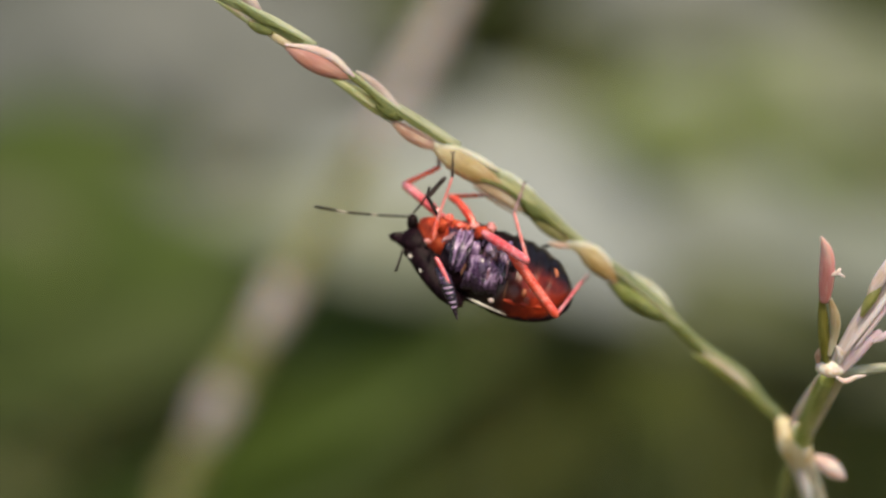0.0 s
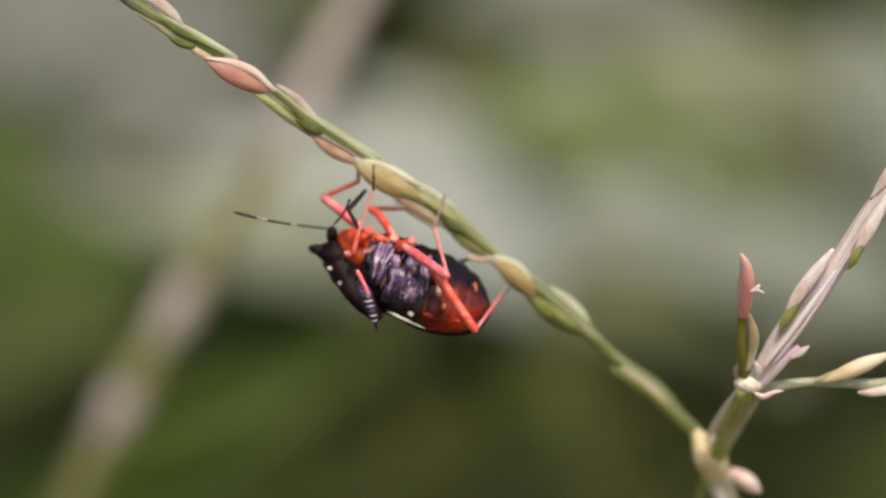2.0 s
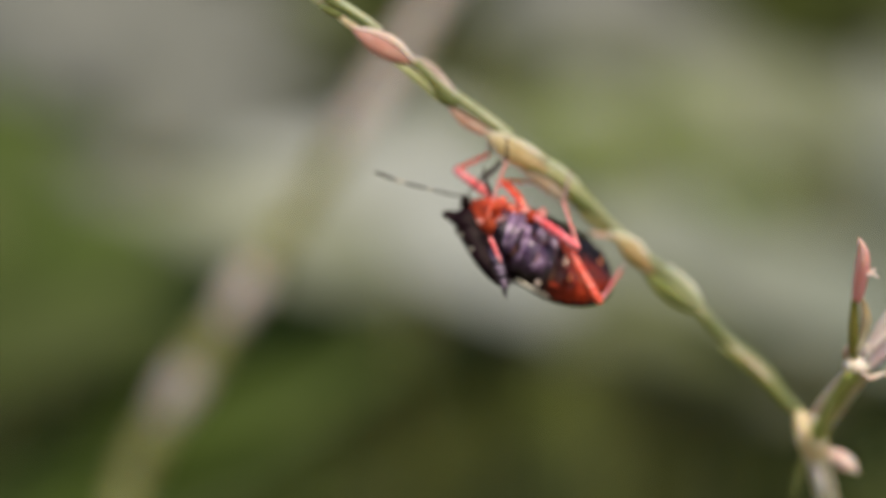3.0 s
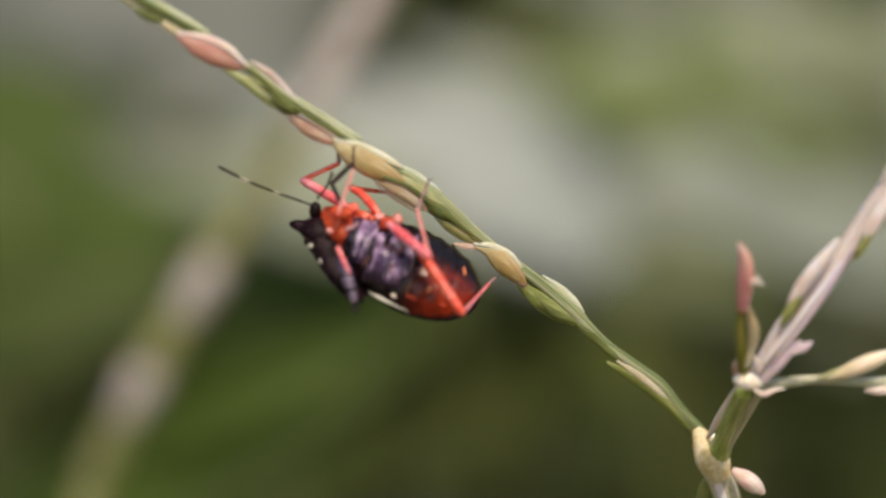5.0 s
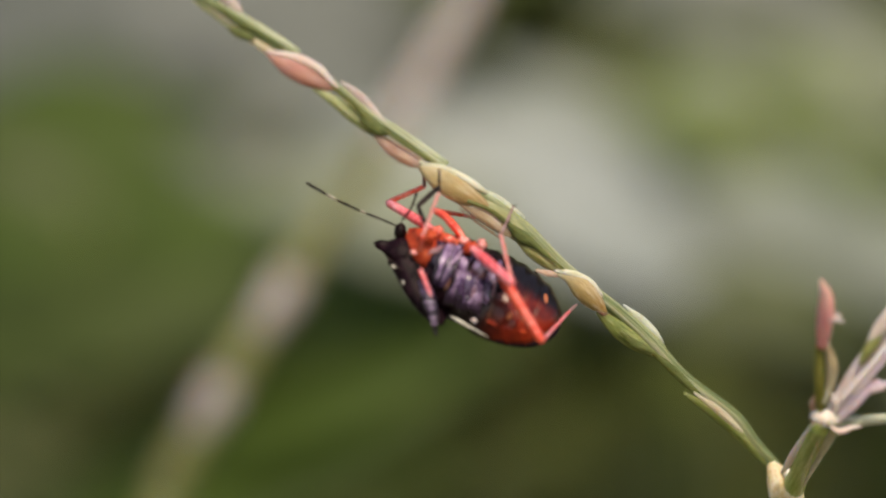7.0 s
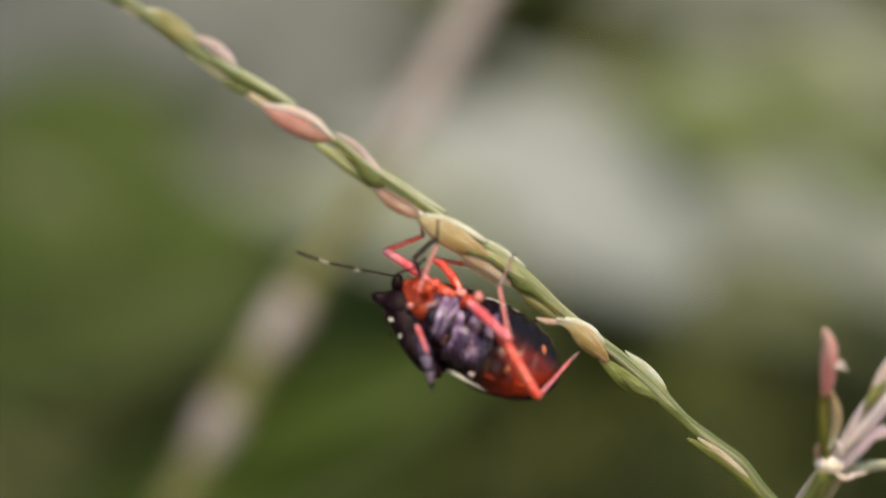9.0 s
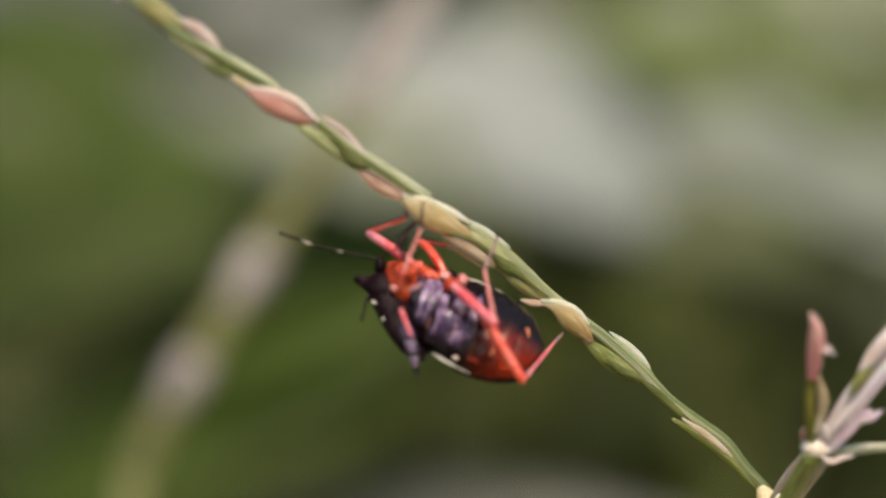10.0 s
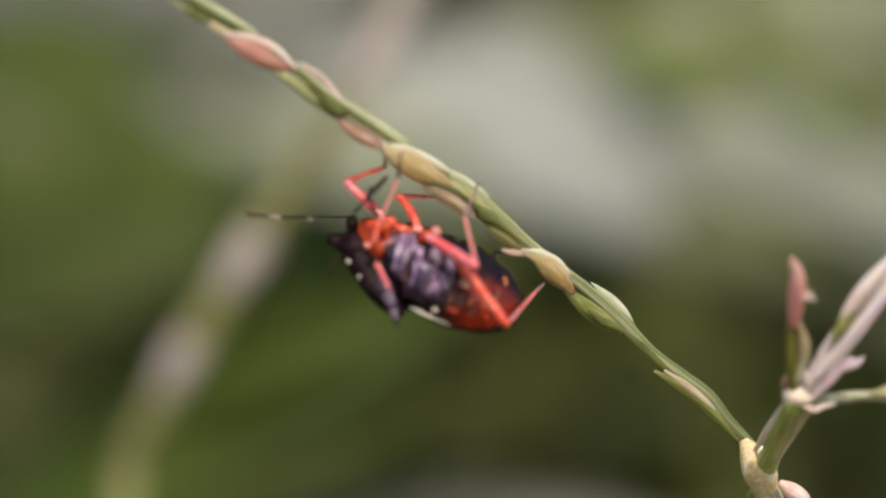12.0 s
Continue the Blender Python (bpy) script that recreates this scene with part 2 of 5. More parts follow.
M_leaf2 = surface("dull_olive_leaf", [(0.055, 0.068, 0.024), (0.080, 0.096, 0.038), (0.105, 0.122, 0.054)], 30, 0.5, 0.4, 0.0008, spec=0.2)
M_midrib = surface("leaf_midrib", [(0.28, 0.30, 0.15), (0.36, 0.38, 0.22)], 200, 0.5)
M_hedge = surface("hedge_leaf", [(0.034, 0.045, 0.0095), (0.061, 0.077, 0.019), (0.092, 0.111, 0.034)], 6, 0.5, 0.3, 0.001, detail=2.0, spec=0.2)
M_soil = surface("soil", [(0.05, 0.04, 0.025), (0.09, 0.08, 0.04), (0.12, 0.13, 0.05)], 3.0, 0.9, 0.6, 0.01)

# ---- shapes ----
O = Vector((0, 0, 0.40))


def mm(p):
    return O + Vector(p) / 1000


def mesh_of(bm, name, material, smooth=True):
    if bm.calc_volume(signed=True) < 0:
        bmesh.ops.reverse_faces(bm, faces=bm.faces)
    me = bpy.data.meshes.new(name)
    bm.normal_update()
    bm.to_mesh(me)
    bm.free()
    me.materials.append(material)
    if smooth:
        me.polygons.foreach_set("use_smooth", [True] * len(me.polygons))
    return me


def part(name, bm, material, parent, label=""):
    """Links a bmesh, drawn in world places, as one mesh under its thing or part."""
    base = Vector((0, 0, 0))
    p = parent
    while p:
        base += p.location
        p = p.parent
    bmesh.ops.translate(bm, verts=bm.verts, vec=-base)
    ob = new(name, mesh_of(bm, name, material))
    ob.parent = parent
    return tagged(ob, label)


def hinged(name, bm, material, parent, at, label=""):
    """A part whose origin sits at its joint."""
    base = Vector((0, 0, 0))
    p = parent
    while p:
        base += p.location
        p = p.parent
    bmesh.ops.translate(bm, verts=bm.verts, vec=-Vector(at))
    ob = new(name, mesh_of(bm, name, material))
    ob.parent = parent
    ob.location = Vector(at) - base
    return tagged(ob, label)


def spline(pts, steps):
    """Catmull-Rom through points of any size."""
    P = [np.array(p, float) for p in pts]
    P = [2 * P[0] - P[1], *P, 2 * P[-1] - P[-2]]
    out = []
    for i in range(1, len(P) - 2):
        a, b, c, d = P[i - 1:i + 3]
        for k in range(steps):
            t = k / steps
            out.append(0.5 * (2 * b + (c - a) * t + (2 * a - 5 * b + 4 * c - d) * t * t + (3 * b - a - 3 * c + d) * t ** 3))
    out.append(P[-2])
    return out


def sweep(bm, pts, radii, sides=10, flat=1.0, up=(0, -1, 0.2), wob=0.0, seed=0, cap=True):
    """A tube along points (metres), with its own radius at each; flat squeezes it along the second axis. Writes UV: along, around."""
    uv = bm.loops.layers.uv.verify()
    rnd = random.Random(seed)
    rings = []
    n = len(pts)
    for i in range(n):
        a, b = Vector(pts[max(0, i - 1)]), Vector(pts[min(n - 1, i + 1)])
        d = (b - a).normalized()
        s = d.cross(Vector(up)).normalized()
        w = s.cross(d).normalized()
        ring = []
        for k in range(sides):
            f = 2 * math.pi * k / sides
            r = radii[i] * (1 + wob * (rnd.random() - 0.5))
            ring.append(bm.verts.new(Vector(pts[i]) + s * math.cos(f) * r + w * math.sin(f) * r * flat))
        rings.append(ring)
    for i in range(n - 1):
        for k in range(sides):
            q = (k + 1) % sides
            f = bm.faces.new((rings[i][k], rings[i][q], rings[i + 1][q], rings[i + 1][k]))
            for lp, (a, c) in zip(f.loops, ((i, k), (i, k + 1), (i + 1, k + 1), (i + 1, k))):
                lp[uv].uv = (a / (n - 1), c / sides)
    if cap:
        bm.faces.new(list(reversed(rings[0])))
        bm.faces.new(rings[-1])
    return bm


def tube(pts, radii, steps=5, **kw):
    """A tapered tube through points in millimetres; radii in millimetres at those points."""
    line = spline([(*p, r) for p, r in zip(pts, radii)], steps)
    return sweep(bmesh.new(), [mm(q[:3]) for q in line], [max(q[3], 0.01) / 1000 for q in line], **kw)


def husk(a, b, half, bow=0.0, flat=0.7, blunt=0.75, keel=0.16, n=14, sides=14, seed=0):
    """A spikelet: a pointed, keeled, slightly bowed husk from a to b (millimetres), half as wide as half says."""
    a, b = Vector(a), Vector(b)
    d = (b - a).normalized()
    s = d.cross(Vector((0, -1, 0))).normalized()
    bm = bmesh.new()
    uv = bm.loops.layers.uv.verify()
    rnd = random.Random(seed)
    ph = rnd.random() * 6
    rings = []
    for i in range(n + 1):
        t = i / n
        r = half * max(0.04, math.sin(math.pi * t ** 1.2) ** blunt)
        c = a.lerp(b, t) + s * bow * math.sin(math.pi * t)
        ring = []
        for k in range(sides):
            f = 2 * math.pi * k / sides
            ridge = 1 + keel * max(0, math.cos(f - 1.2)) ** 6 + 0.06 * math.sin(4 * f + ph) * math.sin(3 * t + ph) + 0.05 * math.sin(7 * t + ph + f)
            ring.append(bm.verts.new(mm(c + (s * math.cos(f) + Vector((0, -1, 0)) * math.sin(f) * flat) * r * ridge)))
        rings.append(ring)
    for i in range(n):
        for k in range(sides):
            q = (k + 1) % sides
            f = bm.faces.new((rings[i][k], rings[i][q], rings[i + 1][q], rings[i + 1][k]))
            for lp, (x, y) in zip(f.loops, ((i, k), (i, k + 1), (i + 1, k + 1), (i + 1, k))):
                lp[uv].uv = (x / n, y / sides)
    bm.faces.new(list(reversed(rings[0])))
    bm.faces.new(rings[-1])
    return bm


def bulb(c, rx, ry, rz, lump=0.1, seed=0, turn=None, seg=20):
    """A lumpy rounded body, in millimetres."""
    bm = bmesh.new()
    bmesh.ops.create_uvsphere(bm, u_segments=seg, v_segments=seg * 2 // 3, radius=1, calc_uvs=True)
    for v in bm.verts:
        k = 1 + lump * noise.noise(v.co * 1.7 + Vector((seed * 3.1, 0, 0))) * 1.6
        p = Vector((v.co.x * rx, v.co.y * ry, v.co.z * rz)) * k
        v.co = mm(Vector(c) + (turn @ p if turn else p))
    return bm


def thing(name, at, label, category, group="", kind=""):
    e = new(name)
    e.empty_display_size = 0.002
    e.location = at
    return tagged(e, label, category, group, kind)


# ---- ground and hedge ----
def ground():
    bm = bmesh.new()
    xs = [-600, -60, -8, -3, -1.5, -0.8, -0.4, 0, 0.4, 0.8, 1.5, 3, 8, 60, 600]
    grid = [[bm.verts.new((x, y, 0.012 * noise.noise(Vector((x * 3, y * 3, 0))) if abs(x) < 4 and abs(y) < 4 else 0)) for x in xs] for y in xs]
    for i in range(len(xs) - 1):
        for j in range(len(xs) - 1):
            bm.faces.new((grid[i][j], grid[i][j + 1], grid[i + 1][j + 1], grid[i + 1][j]))
    ob = new("ground", mesh_of(bm, "ground", M_soil))
    tagged(ob, "brown earth with sparse green growth", "ground", kind="structure")


ground()


def leaf_blade(bm, base, tip, half, up, curl=0.15, thick=0.0004, n=8):
    """A pointed leaf blade, folded a little along its midrib, of some thickness (metres)."""
    base, tip = Vector(base), Vector(tip)
    d = tip - base
    L = d.length
    s = d.cross(Vector(up)).normalized()
    w = s.cross(d).normalized()
    top, low = [], []
    for i in range(n + 1):
        t = i / n
        r = half * max(0.03, math.sin(math.pi * t ** 0.8) ** 0.8)
        c = base + d * t + w * (curl * L * math.sin(math.pi * t) * 0.5)
        rowt = [bm.verts.new(c + s * r * k + w * (abs(k) ** 1.5 * r * 0.22 + 0.02 * half * math.sin(9 * t + 3 * k))) for k in (-1, -0.5, 0, 0.5, 1)]
        top.append(rowt)
        low.append([bm.verts.new(v.co - w * thick) for v in rowt])
    for i in range(n):
        for k in range(4):
            bm.faces.new((top[i][k], top[i][k + 1], top[i + 1][k + 1], top[i + 1][k]))
            bm.faces.new((low[i][k + 1], low[i][k], low[i + 1][k], low[i + 1][k + 1]))
        for k, sgn in ((0, 1), (4, -1)):
            q = (top[i][k], top[i + 1][k], low[i + 1][k], low[i][k])
            bm.faces.new(q if sgn > 0 else q[::-1])
    return bm


def hedge(name, label, x0, x1, y0, y1, z1, count, size, seed):
    """A thicket of small folded leaves."""
    rnd = random.Random(seed)
    V, F = [], []
    for _ in range(count):
        x, y, k = rnd.uniform(x0, x1), rnd.uniform(y0, y1), rnd.random() ** 0.9
        x *= 1 + 0.25 * noise.noise(Vector((k * 4, y * 9, seed))) * abs(x / x1) ** 2
        c = Vector((x, y, z1 * k * (1 + 0.45 * noise.noise(Vector((x * 3.3, y * 2, seed))) * k ** 3)))
        d = Vector((rnd.gauss(0, 1), rnd.gauss(0, 0.7), rnd.gauss(0.2, 0.7))).normalized() * size * rnd.uniform(0.6, 1.4)
        s = d.cross(Vector((rnd.gauss(0, 0.35), -0.8, 0.6))).normalized() * d.length * rnd.uniform(0.26, 0.42)
        w = s.cross(d).normalized() * d.length * 0.09
        k = len(V)
        V += [c, c + d * 0.45 + s - w, c + d, c + d * 0.45 - s - w, c + d * 0.5 + w * 0.6]
        F += [(k, k + 4, k + 1), (k + 1, k + 4, k + 2), (k + 2, k + 4, k + 3), (k + 3, k + 4, k)]
    me = bpy.data.meshes.new(name)
    me.from_pydata(V, [], F)
    me.materials.append(M_hedge)
    tagged(new(name, me), label, "foliage", kind="stuff")


hedge("thicket", "dense green thicket of small leaves, out of focus", -1.2, 1.2, 0.98, 1.35, 1.3, 16000, 0.085, 3)
hedge("far_hedge", "tall dark green hedge behind the thicket", -4.5, 4.5, 2.2, 3.2, 2.0, 9000, 0.2, 4)


def broad_leaf_plant(leaves, label, material, foot, group="broad-leaved weeds behind the grass"):
    """A weed: a stalk from the ground, with one or more broad blades, each with its midrib. Leaves in metres: base, tip, half width, up."""
    e = thing("broad_leaf_weed", Vector((*foot, 0)), label, "weed", group)
    first = Vector(leaves[0][0])
    p0 = Vector((*foot, 0))
    pts = [p0, p0.lerp(first, 0.5) + Vector((0.004, 0.006, 0.01)), first]
    line = spline([tuple(p) for p in pts], 6)
    part("stalk", sweep(bmesh.new(), [Vector(q) for q in line], [0.0022 - 0.0009 * i / 12 for i in range(len(line))], 8), M_greenstalk, e)
    for b, t, h, up in leaves:
        if (Vector(b) - first).length > 0.001:
            part("petiole", sweep(bmesh.new(), [first, first.lerp(Vector(b), 0.5) + Vector((0, 0, 0.003)), Vector(b)], [0.0012, 0.001, 0.0008], 6), M_greenstalk, e)
        bl = part("leaf", leaf_blade(bmesh.new(), b, t, h, up), material, e)
        d = (Vector(t) - Vector(b))
        part("midrib", sweep(bmesh.new(), [Vector(b) + d * k - Vector(up).normalized() * 0.0005 for k in (0, 0.3, 0.6, 0.9)], [0.0010, 0.0008, 0.0005, 0.0003], 6), M_midrib, bl)
    return e


UPF = (0, -0.75, 0.65)
broad_leaf_plant([((0.0838, 0.6700, 0.3771), (-0.0476, 0.6600, 0.4229), 0.031, UPF), ((0.0740, 0.7000, 0.3875), (-0.0020, 0.7100, 0.4480), 0.018, UPF), ((0.1200, 0.6550, 0.3870), (0.0520, 0.6450, 0.4100), 0.020, UPF)],
                 "weed with broad dull grey-green leaves, out of focus", M_midpale, (0.13, 0.84))
broad_leaf_plant([((0.0600, 0.6300, 0.3870), (-0.0391, 0.6100, 0.4215), 0.0245, UPF)],
                 "weed with broad pale grey-green leaves, out of focus", M_skylit, (0.12, 0.80))
broad_leaf_plant([((0.0960, 0.7000, 0.3900), (0.0360, 0.7000, 0.4380), 0.025, UPF), ((0.1260, 0.6800, 0.4060), (0.0640, 0.6700, 0.4150), 0.019, UPF)], "weed with two yellow-green leaves, out of focus", M_leaf, (0.11, 0.86))
broad_leaf_plant([((0.1488, 0.7200, 0.3969), (0.0906, 0.7400, 0.4632), 0.034, UPF)], "weed with a broad olive grey leaf, out of focus", M_oliveleaf, (0.18, 0.88))
broad_leaf_plant([((0.1340, 0.6900, 0.4080), (0.1040, 0.6900, 0.4540), 0.018, UPF)], "weed with a light yellow-green leaf, out of focus", M_yellowleaf, (0.16, 0.80))
broad_leaf_plant([((0.1220, 0.6300, 0.3715), (0.0400, 0.6200, 0.3850), 0.012, UPF)], "weed with a dull olive green leaf, out of focus", M_leaf2, (0.14, 0.78))
broad_leaf_plant([((0.1101, 0.7800, 0.4192), (0.0640, 0.7900, 0.4667), 0.022, UPF)], "weed with a dull olive leaf, out of focus", M_leaf2, (0.14, 0.92))
broad_leaf_plant([((0.1560, 0.6400, 0.3800), (0.0800, 0.6250, 0.3960), 0.020, UPF), ((0.1660, 0.6900, 0.3920), (0.1440, 0.6900, 0.4640), 0.021, UPF)], "weed with two pale grey leaves, out of focus", M_midpale, (0.20, 0.76))
broad_leaf_plant([((-0.1729, 0.6800, 0.3722), (-0.0627, 0.6800, 0.4033), 0.034, UPF), ((-0.1696, 0.7200, 0.4099), (-0.0591, 0.7200, 0.4229), 0.026, UPF), ((-0.1404, 0.7000, 0.3430), (-0.0578, 0.7000, 0.3684), 0.024, UPF), ((-0.0743, 0.5900, 0.3362), (0.0106, 0.5900, 0.3751), 0.020, UPF), ((-0.1130, 0.5900, 0.3111), (-0.0060, 0.5900, 0.3459), 0.024, UPF)],
                 "weed with broad green leaves, out of focus", M_midleaf, (-0.20, 0.80))
broad_leaf_plant([((-0.1951, 0.8000, 0.4408), (-0.0113, 0.8000, 0.4709), 0.042, UPF), ((-0.1467, 0.7400, 0.4184), (-0.0073, 0.7400, 0.4417), 0.030, UPF)], "weed with wide grey-green leaves, out of focus", M_greyleaf, (-0.26, 0.94))
broad_leaf_plant([((-0.0837, 0.6000, 0.3677), (0.0051, 0.6000, 0.3910), 0.017, UPF), ((-0.1097, 0.6150, 0.3786), (-0.0178, 0.6150, 0.4016), 0.017, UPF)], "weed with two dull green leaves, out of focus", M_midleaf, (-0.08, 0.74))
broad_leaf_plant([((-0.1420, 0.5800, 0.3548), (-0.0431, 0.5800, 0.3823), 0.018, UPF)], "low weed with a dark green leaf, out of focus", M_darkleaf, (-0.14, 0.70))
broad_leaf_plant([((-0.0147, 0.7900, 0.3617), (0.1043, 0.7900, 0.3932), 0.026, UPF)], "weed with a dark green leaf, out of focus", M_darkleaf, (0.06, 0.96))
broad_leaf_plant([((0.0105, 0.5850, 0.3918), (-0.0627, 0.5850, 0.4098), 0.017, UPF)], "weed with a narrow grey leaf, out of focus", M_oliveleaf, (0.02, 0.86))
broad_leaf_plant([((-0.0734, 0.6600, 0.2830), (0.0783, 0.6600, 0.2960), 0.020, UPF)], "low weed with grey-green leaves, out of focus", M_greyleaf, (-0.04, 0.80))
broad_leaf_plant([((0.0317, 0.8200, 0.4795), (0.1255, 0.8200, 0.4723), 0.024, UPF)], "tall weed with a grey-green leaf, out of focus", M_greyleaf, (0.05, 0.92))
broad_leaf_plant([((0.1177, 0.6600, 0.3092), (0.1510, 0.6600, 0.3698), 0.013, UPF)], "weed with a dark olive green leaf, out of focus", M_darkleaf, (0.16, 0.80))
broad_leaf_plant([((0.1010, 0.6900, 0.3660), (0.0050, 0.6800, 0.3880), 0.016, UPF)], "weed with a dull grey-olive leaf, out of focus", M_oliveleaf, (0.15, 0.82))


def small_leaved_weed(foot, z0, z1, count, material, label, seed):
    """An upright weed with alternate small blades on short stalks along its upper stem (metres)."""
    rnd = random.Random(seed)
    x, y = foot
    leaves = []
    for i in range(count):
        z = z0 + (z1 - z0) * (i + 0.5 * rnd.random()) / count
        side = 1 if i % 2 else -1
        b = (x + side * rnd.uniform(0.004, 0.010), y + rnd.uniform(-0.02, 0.01), z)
        leaves.append((b, (b[0] + side * rnd.uniform(0.022, 0.036), b[1] + rnd.uniform(-0.012, 0.006), z + rnd.uniform(-0.004, 0.016)), rnd.uniform(0.008, 0.012), UPF))
    broad_leaf_plant(leaves, label, material, foot, "small-leaved weeds behind the grass")


for i, (x, y, z0, z1, n, m, tone) in enumerate(((-0.135, 0.70, 0.335, 0.435, 6, M_midleaf, "green"), (-0.095, 0.66, 0.345, 0.415, 5, M_leaf2, "dull olive"), (-0.060, 0.72, 0.385, 0.450, 5, M_greyleaf, "grey-green"),
                                                (-0.022, 0.65, 0.372, 0.402, 3, M_oliveleaf, "grey-olive"), (0.012, 0.68, 0.352, 0.380, 3, M_darkleaf, "dark green"),
                                                (0.046, 0.73, 0.405, 0.450, 4, M_midpale, "pale grey-green"), (0.078, 0.68, 0.380, 0.445, 5, M_leaf, "yellow-green"), (0.110, 0.70, 0.385, 0.445, 5, M_leaf, "yellow-green"),
                                                (0.135, 0.68, 0.360, 0.440, 5, M_oliveleaf, "grey-olive"))):
    small_leaved_weed((x, y), z0, z1, n, m, f"upright weed with small {tone} leaves, out of focus", 40 + i)


# ---- blurred stalk behind ----
def dry_stalk():
    foot = Vector((-0.060, 0.195, 0))
    e = thing("grass_stalk", foot, "dry mauve and olive jointed grass stalk, out of focus", "grass")
    line = [(2.94, 170.00, 37.08), (-2.17, 170.00, 28.14), (-6.00, 170.00, 21.12), (-11.74, 170.00, 11.42), (-16.21, 170.00, 3.89), (-21.00, 170.00, -3.77), (-24.82, 170.00, -10.15), (-28.33, 170.00, -15.89), (-31.61, 171.00, -21.69), (-35.55, 172.00, -29.46)]
    tone = [M_oldstalk, M_oldstalk, M_oldstalk, M_greenstalk, M_greenstalk, M_oldstalk, M_greenstalk, M_oldstalk, M_greenstalk]
    rad = [1.5, 1.7, 1.85, 1.6, 1.6, 2.1, 1.8, 2.2, 1.85, 1.9]
    for i in range(len(line) - 1):
        a, b = Vector(line[i]), Vector(line[i + 1])
        mid = a.lerp(b, 0.5)
        part("joint", tube([a, a.lerp(b, 0.2), mid, a.lerp(b, 0.85), b.lerp(a, -0.03)], [rad[i] * 0.85, rad[i] * 1.05, rad[i], rad[i + 1] * 1.05, rad[i + 1] * 0.8], 3), tone[i], e)
    last = mm(line[-1])
    part("culm", sweep(bmesh.new(), [last, last.lerp(foot, 0.35) + Vector((-0.004, 0, 0)), last.lerp(foot, 0.7) + Vector((-0.003, 0, 0)), foot], [0.0015, 0.0015, 0.0016, 0.0017], 10), M_greenstalk, e)
    for i, s in ((1, 1), (2, -1), (5, 1), (7, -1)):
        a, b = Vector(line[i]), Vector(line[i + 1])
        off = Vector((1.2 * s, 0, 0.5 * s))
        part("spikelet", husk(a + off * 0.5, a.lerp(b, 1.1) + off, 1.3, 0.3 * s, seed=i), M_oldstalk, e)


dry_stalk()


# ---- the grass in focus ----
def seed_grass():
    foot = Vector((0.075, 0.035, 0))
    e = thing("seed_grass", foot, "green grass with a slanting raceme of tan and pink husks", "grass")
    upper = [(-34.44, -13.55, 25.53), (-30.45, -11.58, 22.95), (-26.67, -9.55, 20.96), (-23.18, -7.58, 19.22), (-21.16, -6.74, 18.30), (-19.17, -5.90, 17.05)]
    middle = [(-17.35, -5.15, 15.72), (-15.9, -4.53, 14.74), (-14.01, -3.74, 13.64), (-12.11, -2.93, 12.56), (-10.18, -2.13, 11.34), (-8.56, -1.45, 10.23), (-6.93, -0.76, 8.91), (-4.96, 0.07, 7.63), (-2.97, 0.9, 6.26), (-0.96, 1.75, 4.89), (0.72, 2.45, 3.9), (2.77, 3.31, 2.23)]
    lower = [(4.48, 4.03, 0.68), (6.21, 4.76, -0.74), (7.96, 5.49, -2.04), (9.36, 6.08, -3.21), (10.6, 6.6, -4.32), (12.2, 7.27, -5.92), (13.99, 8.03, -7.25), (15.72, 8.75, -8.5), (16.96, 9.27, -10.05), (18.42, 9.89, -11.58)]
    line = upper + middle + lower
    rad = [0.36, 0.40, 0.40, 0.38, 0.38, 0.38] + [0.38, 0.36, 0.34, 0.34, 0.28, 0.27, 0.28, 0.26, 0.26, 0.32, 0.40, 0.42] + [0.37, 0.40, 0.42, 0.43, 0.43, 0.38, 0.40, 0.40, 0.40, 0.40]
    part("rachis", tube(line, rad, 5, sides=12), M_rachis, e, "striped green stem of the raceme")
    # husks: from, to, half width, bow, material
    H = [
        ((-33.52, -13.48, 24.43), (-30.39, -11.93, 23.09), 0.55, 0.2, M_tan), ((-30.11, -11.79, 23.58), (-27.20, -10.38, 21.41), 0.5, -0.2, M_pale),
        ((-27.49, -10.52, 20.76), (-23.95, -8.83, 18.90), 0.62, 0.2, M_tan), ((-24.84, -9.25, 20.59), (-22.00, -7.91, 18.52), 0.45, -0.2, M_pale),
    ]
    for i, (a, b, h, bow, m) in enumerate(H):
        part("husk", husk(a, b, h, bow, flat=0.62, seed=i), m, e)

    def strip(name, pts, radii, material, flat, label=""):
        part(name, tube(pts, radii, 6, sides=12, flat=flat, wob=0.05, seed=len(pts)), material, e, label)

    # spikelets down the raceme: husks, their glumes and dark strips for crease shade between
    strip("husk", [(-19.53, -6.19, 17.48), (-18.54, -5.78, 16.94), (-17.44, -5.31, 16.16), (-16.49, -4.92, 15.55)], [0.16, 0.61, 0.67, 0.19], M_limebrown, 0.5)
    strip("glume", [(-19.62, -6.31, 17.56), (-18.54, -5.86, 17.32), (-17.44, -5.40, 16.70), (-16.59, -5.04, 15.99)], [0.06, 0.22, 0.26, 0.10], M_cream, 0.35)
    strip("husk", [(-16.62, -4.89, 16.10), (-15.77, -4.53, 15.66), (-14.95, -4.17, 14.98), (-14.36, -3.90, 14.30)], [0.10, 0.36, 0.36, 0.13], M_rosepale, 0.45)
    strip("husk", [(-16.76, -5.03, 15.06), (-15.84, -4.64, 14.48), (-14.89, -4.24, 13.84), (-14.25, -3.98, 13.37)], [0.10, 0.26, 0.26, 0.10], M_tanpale, 0.45)
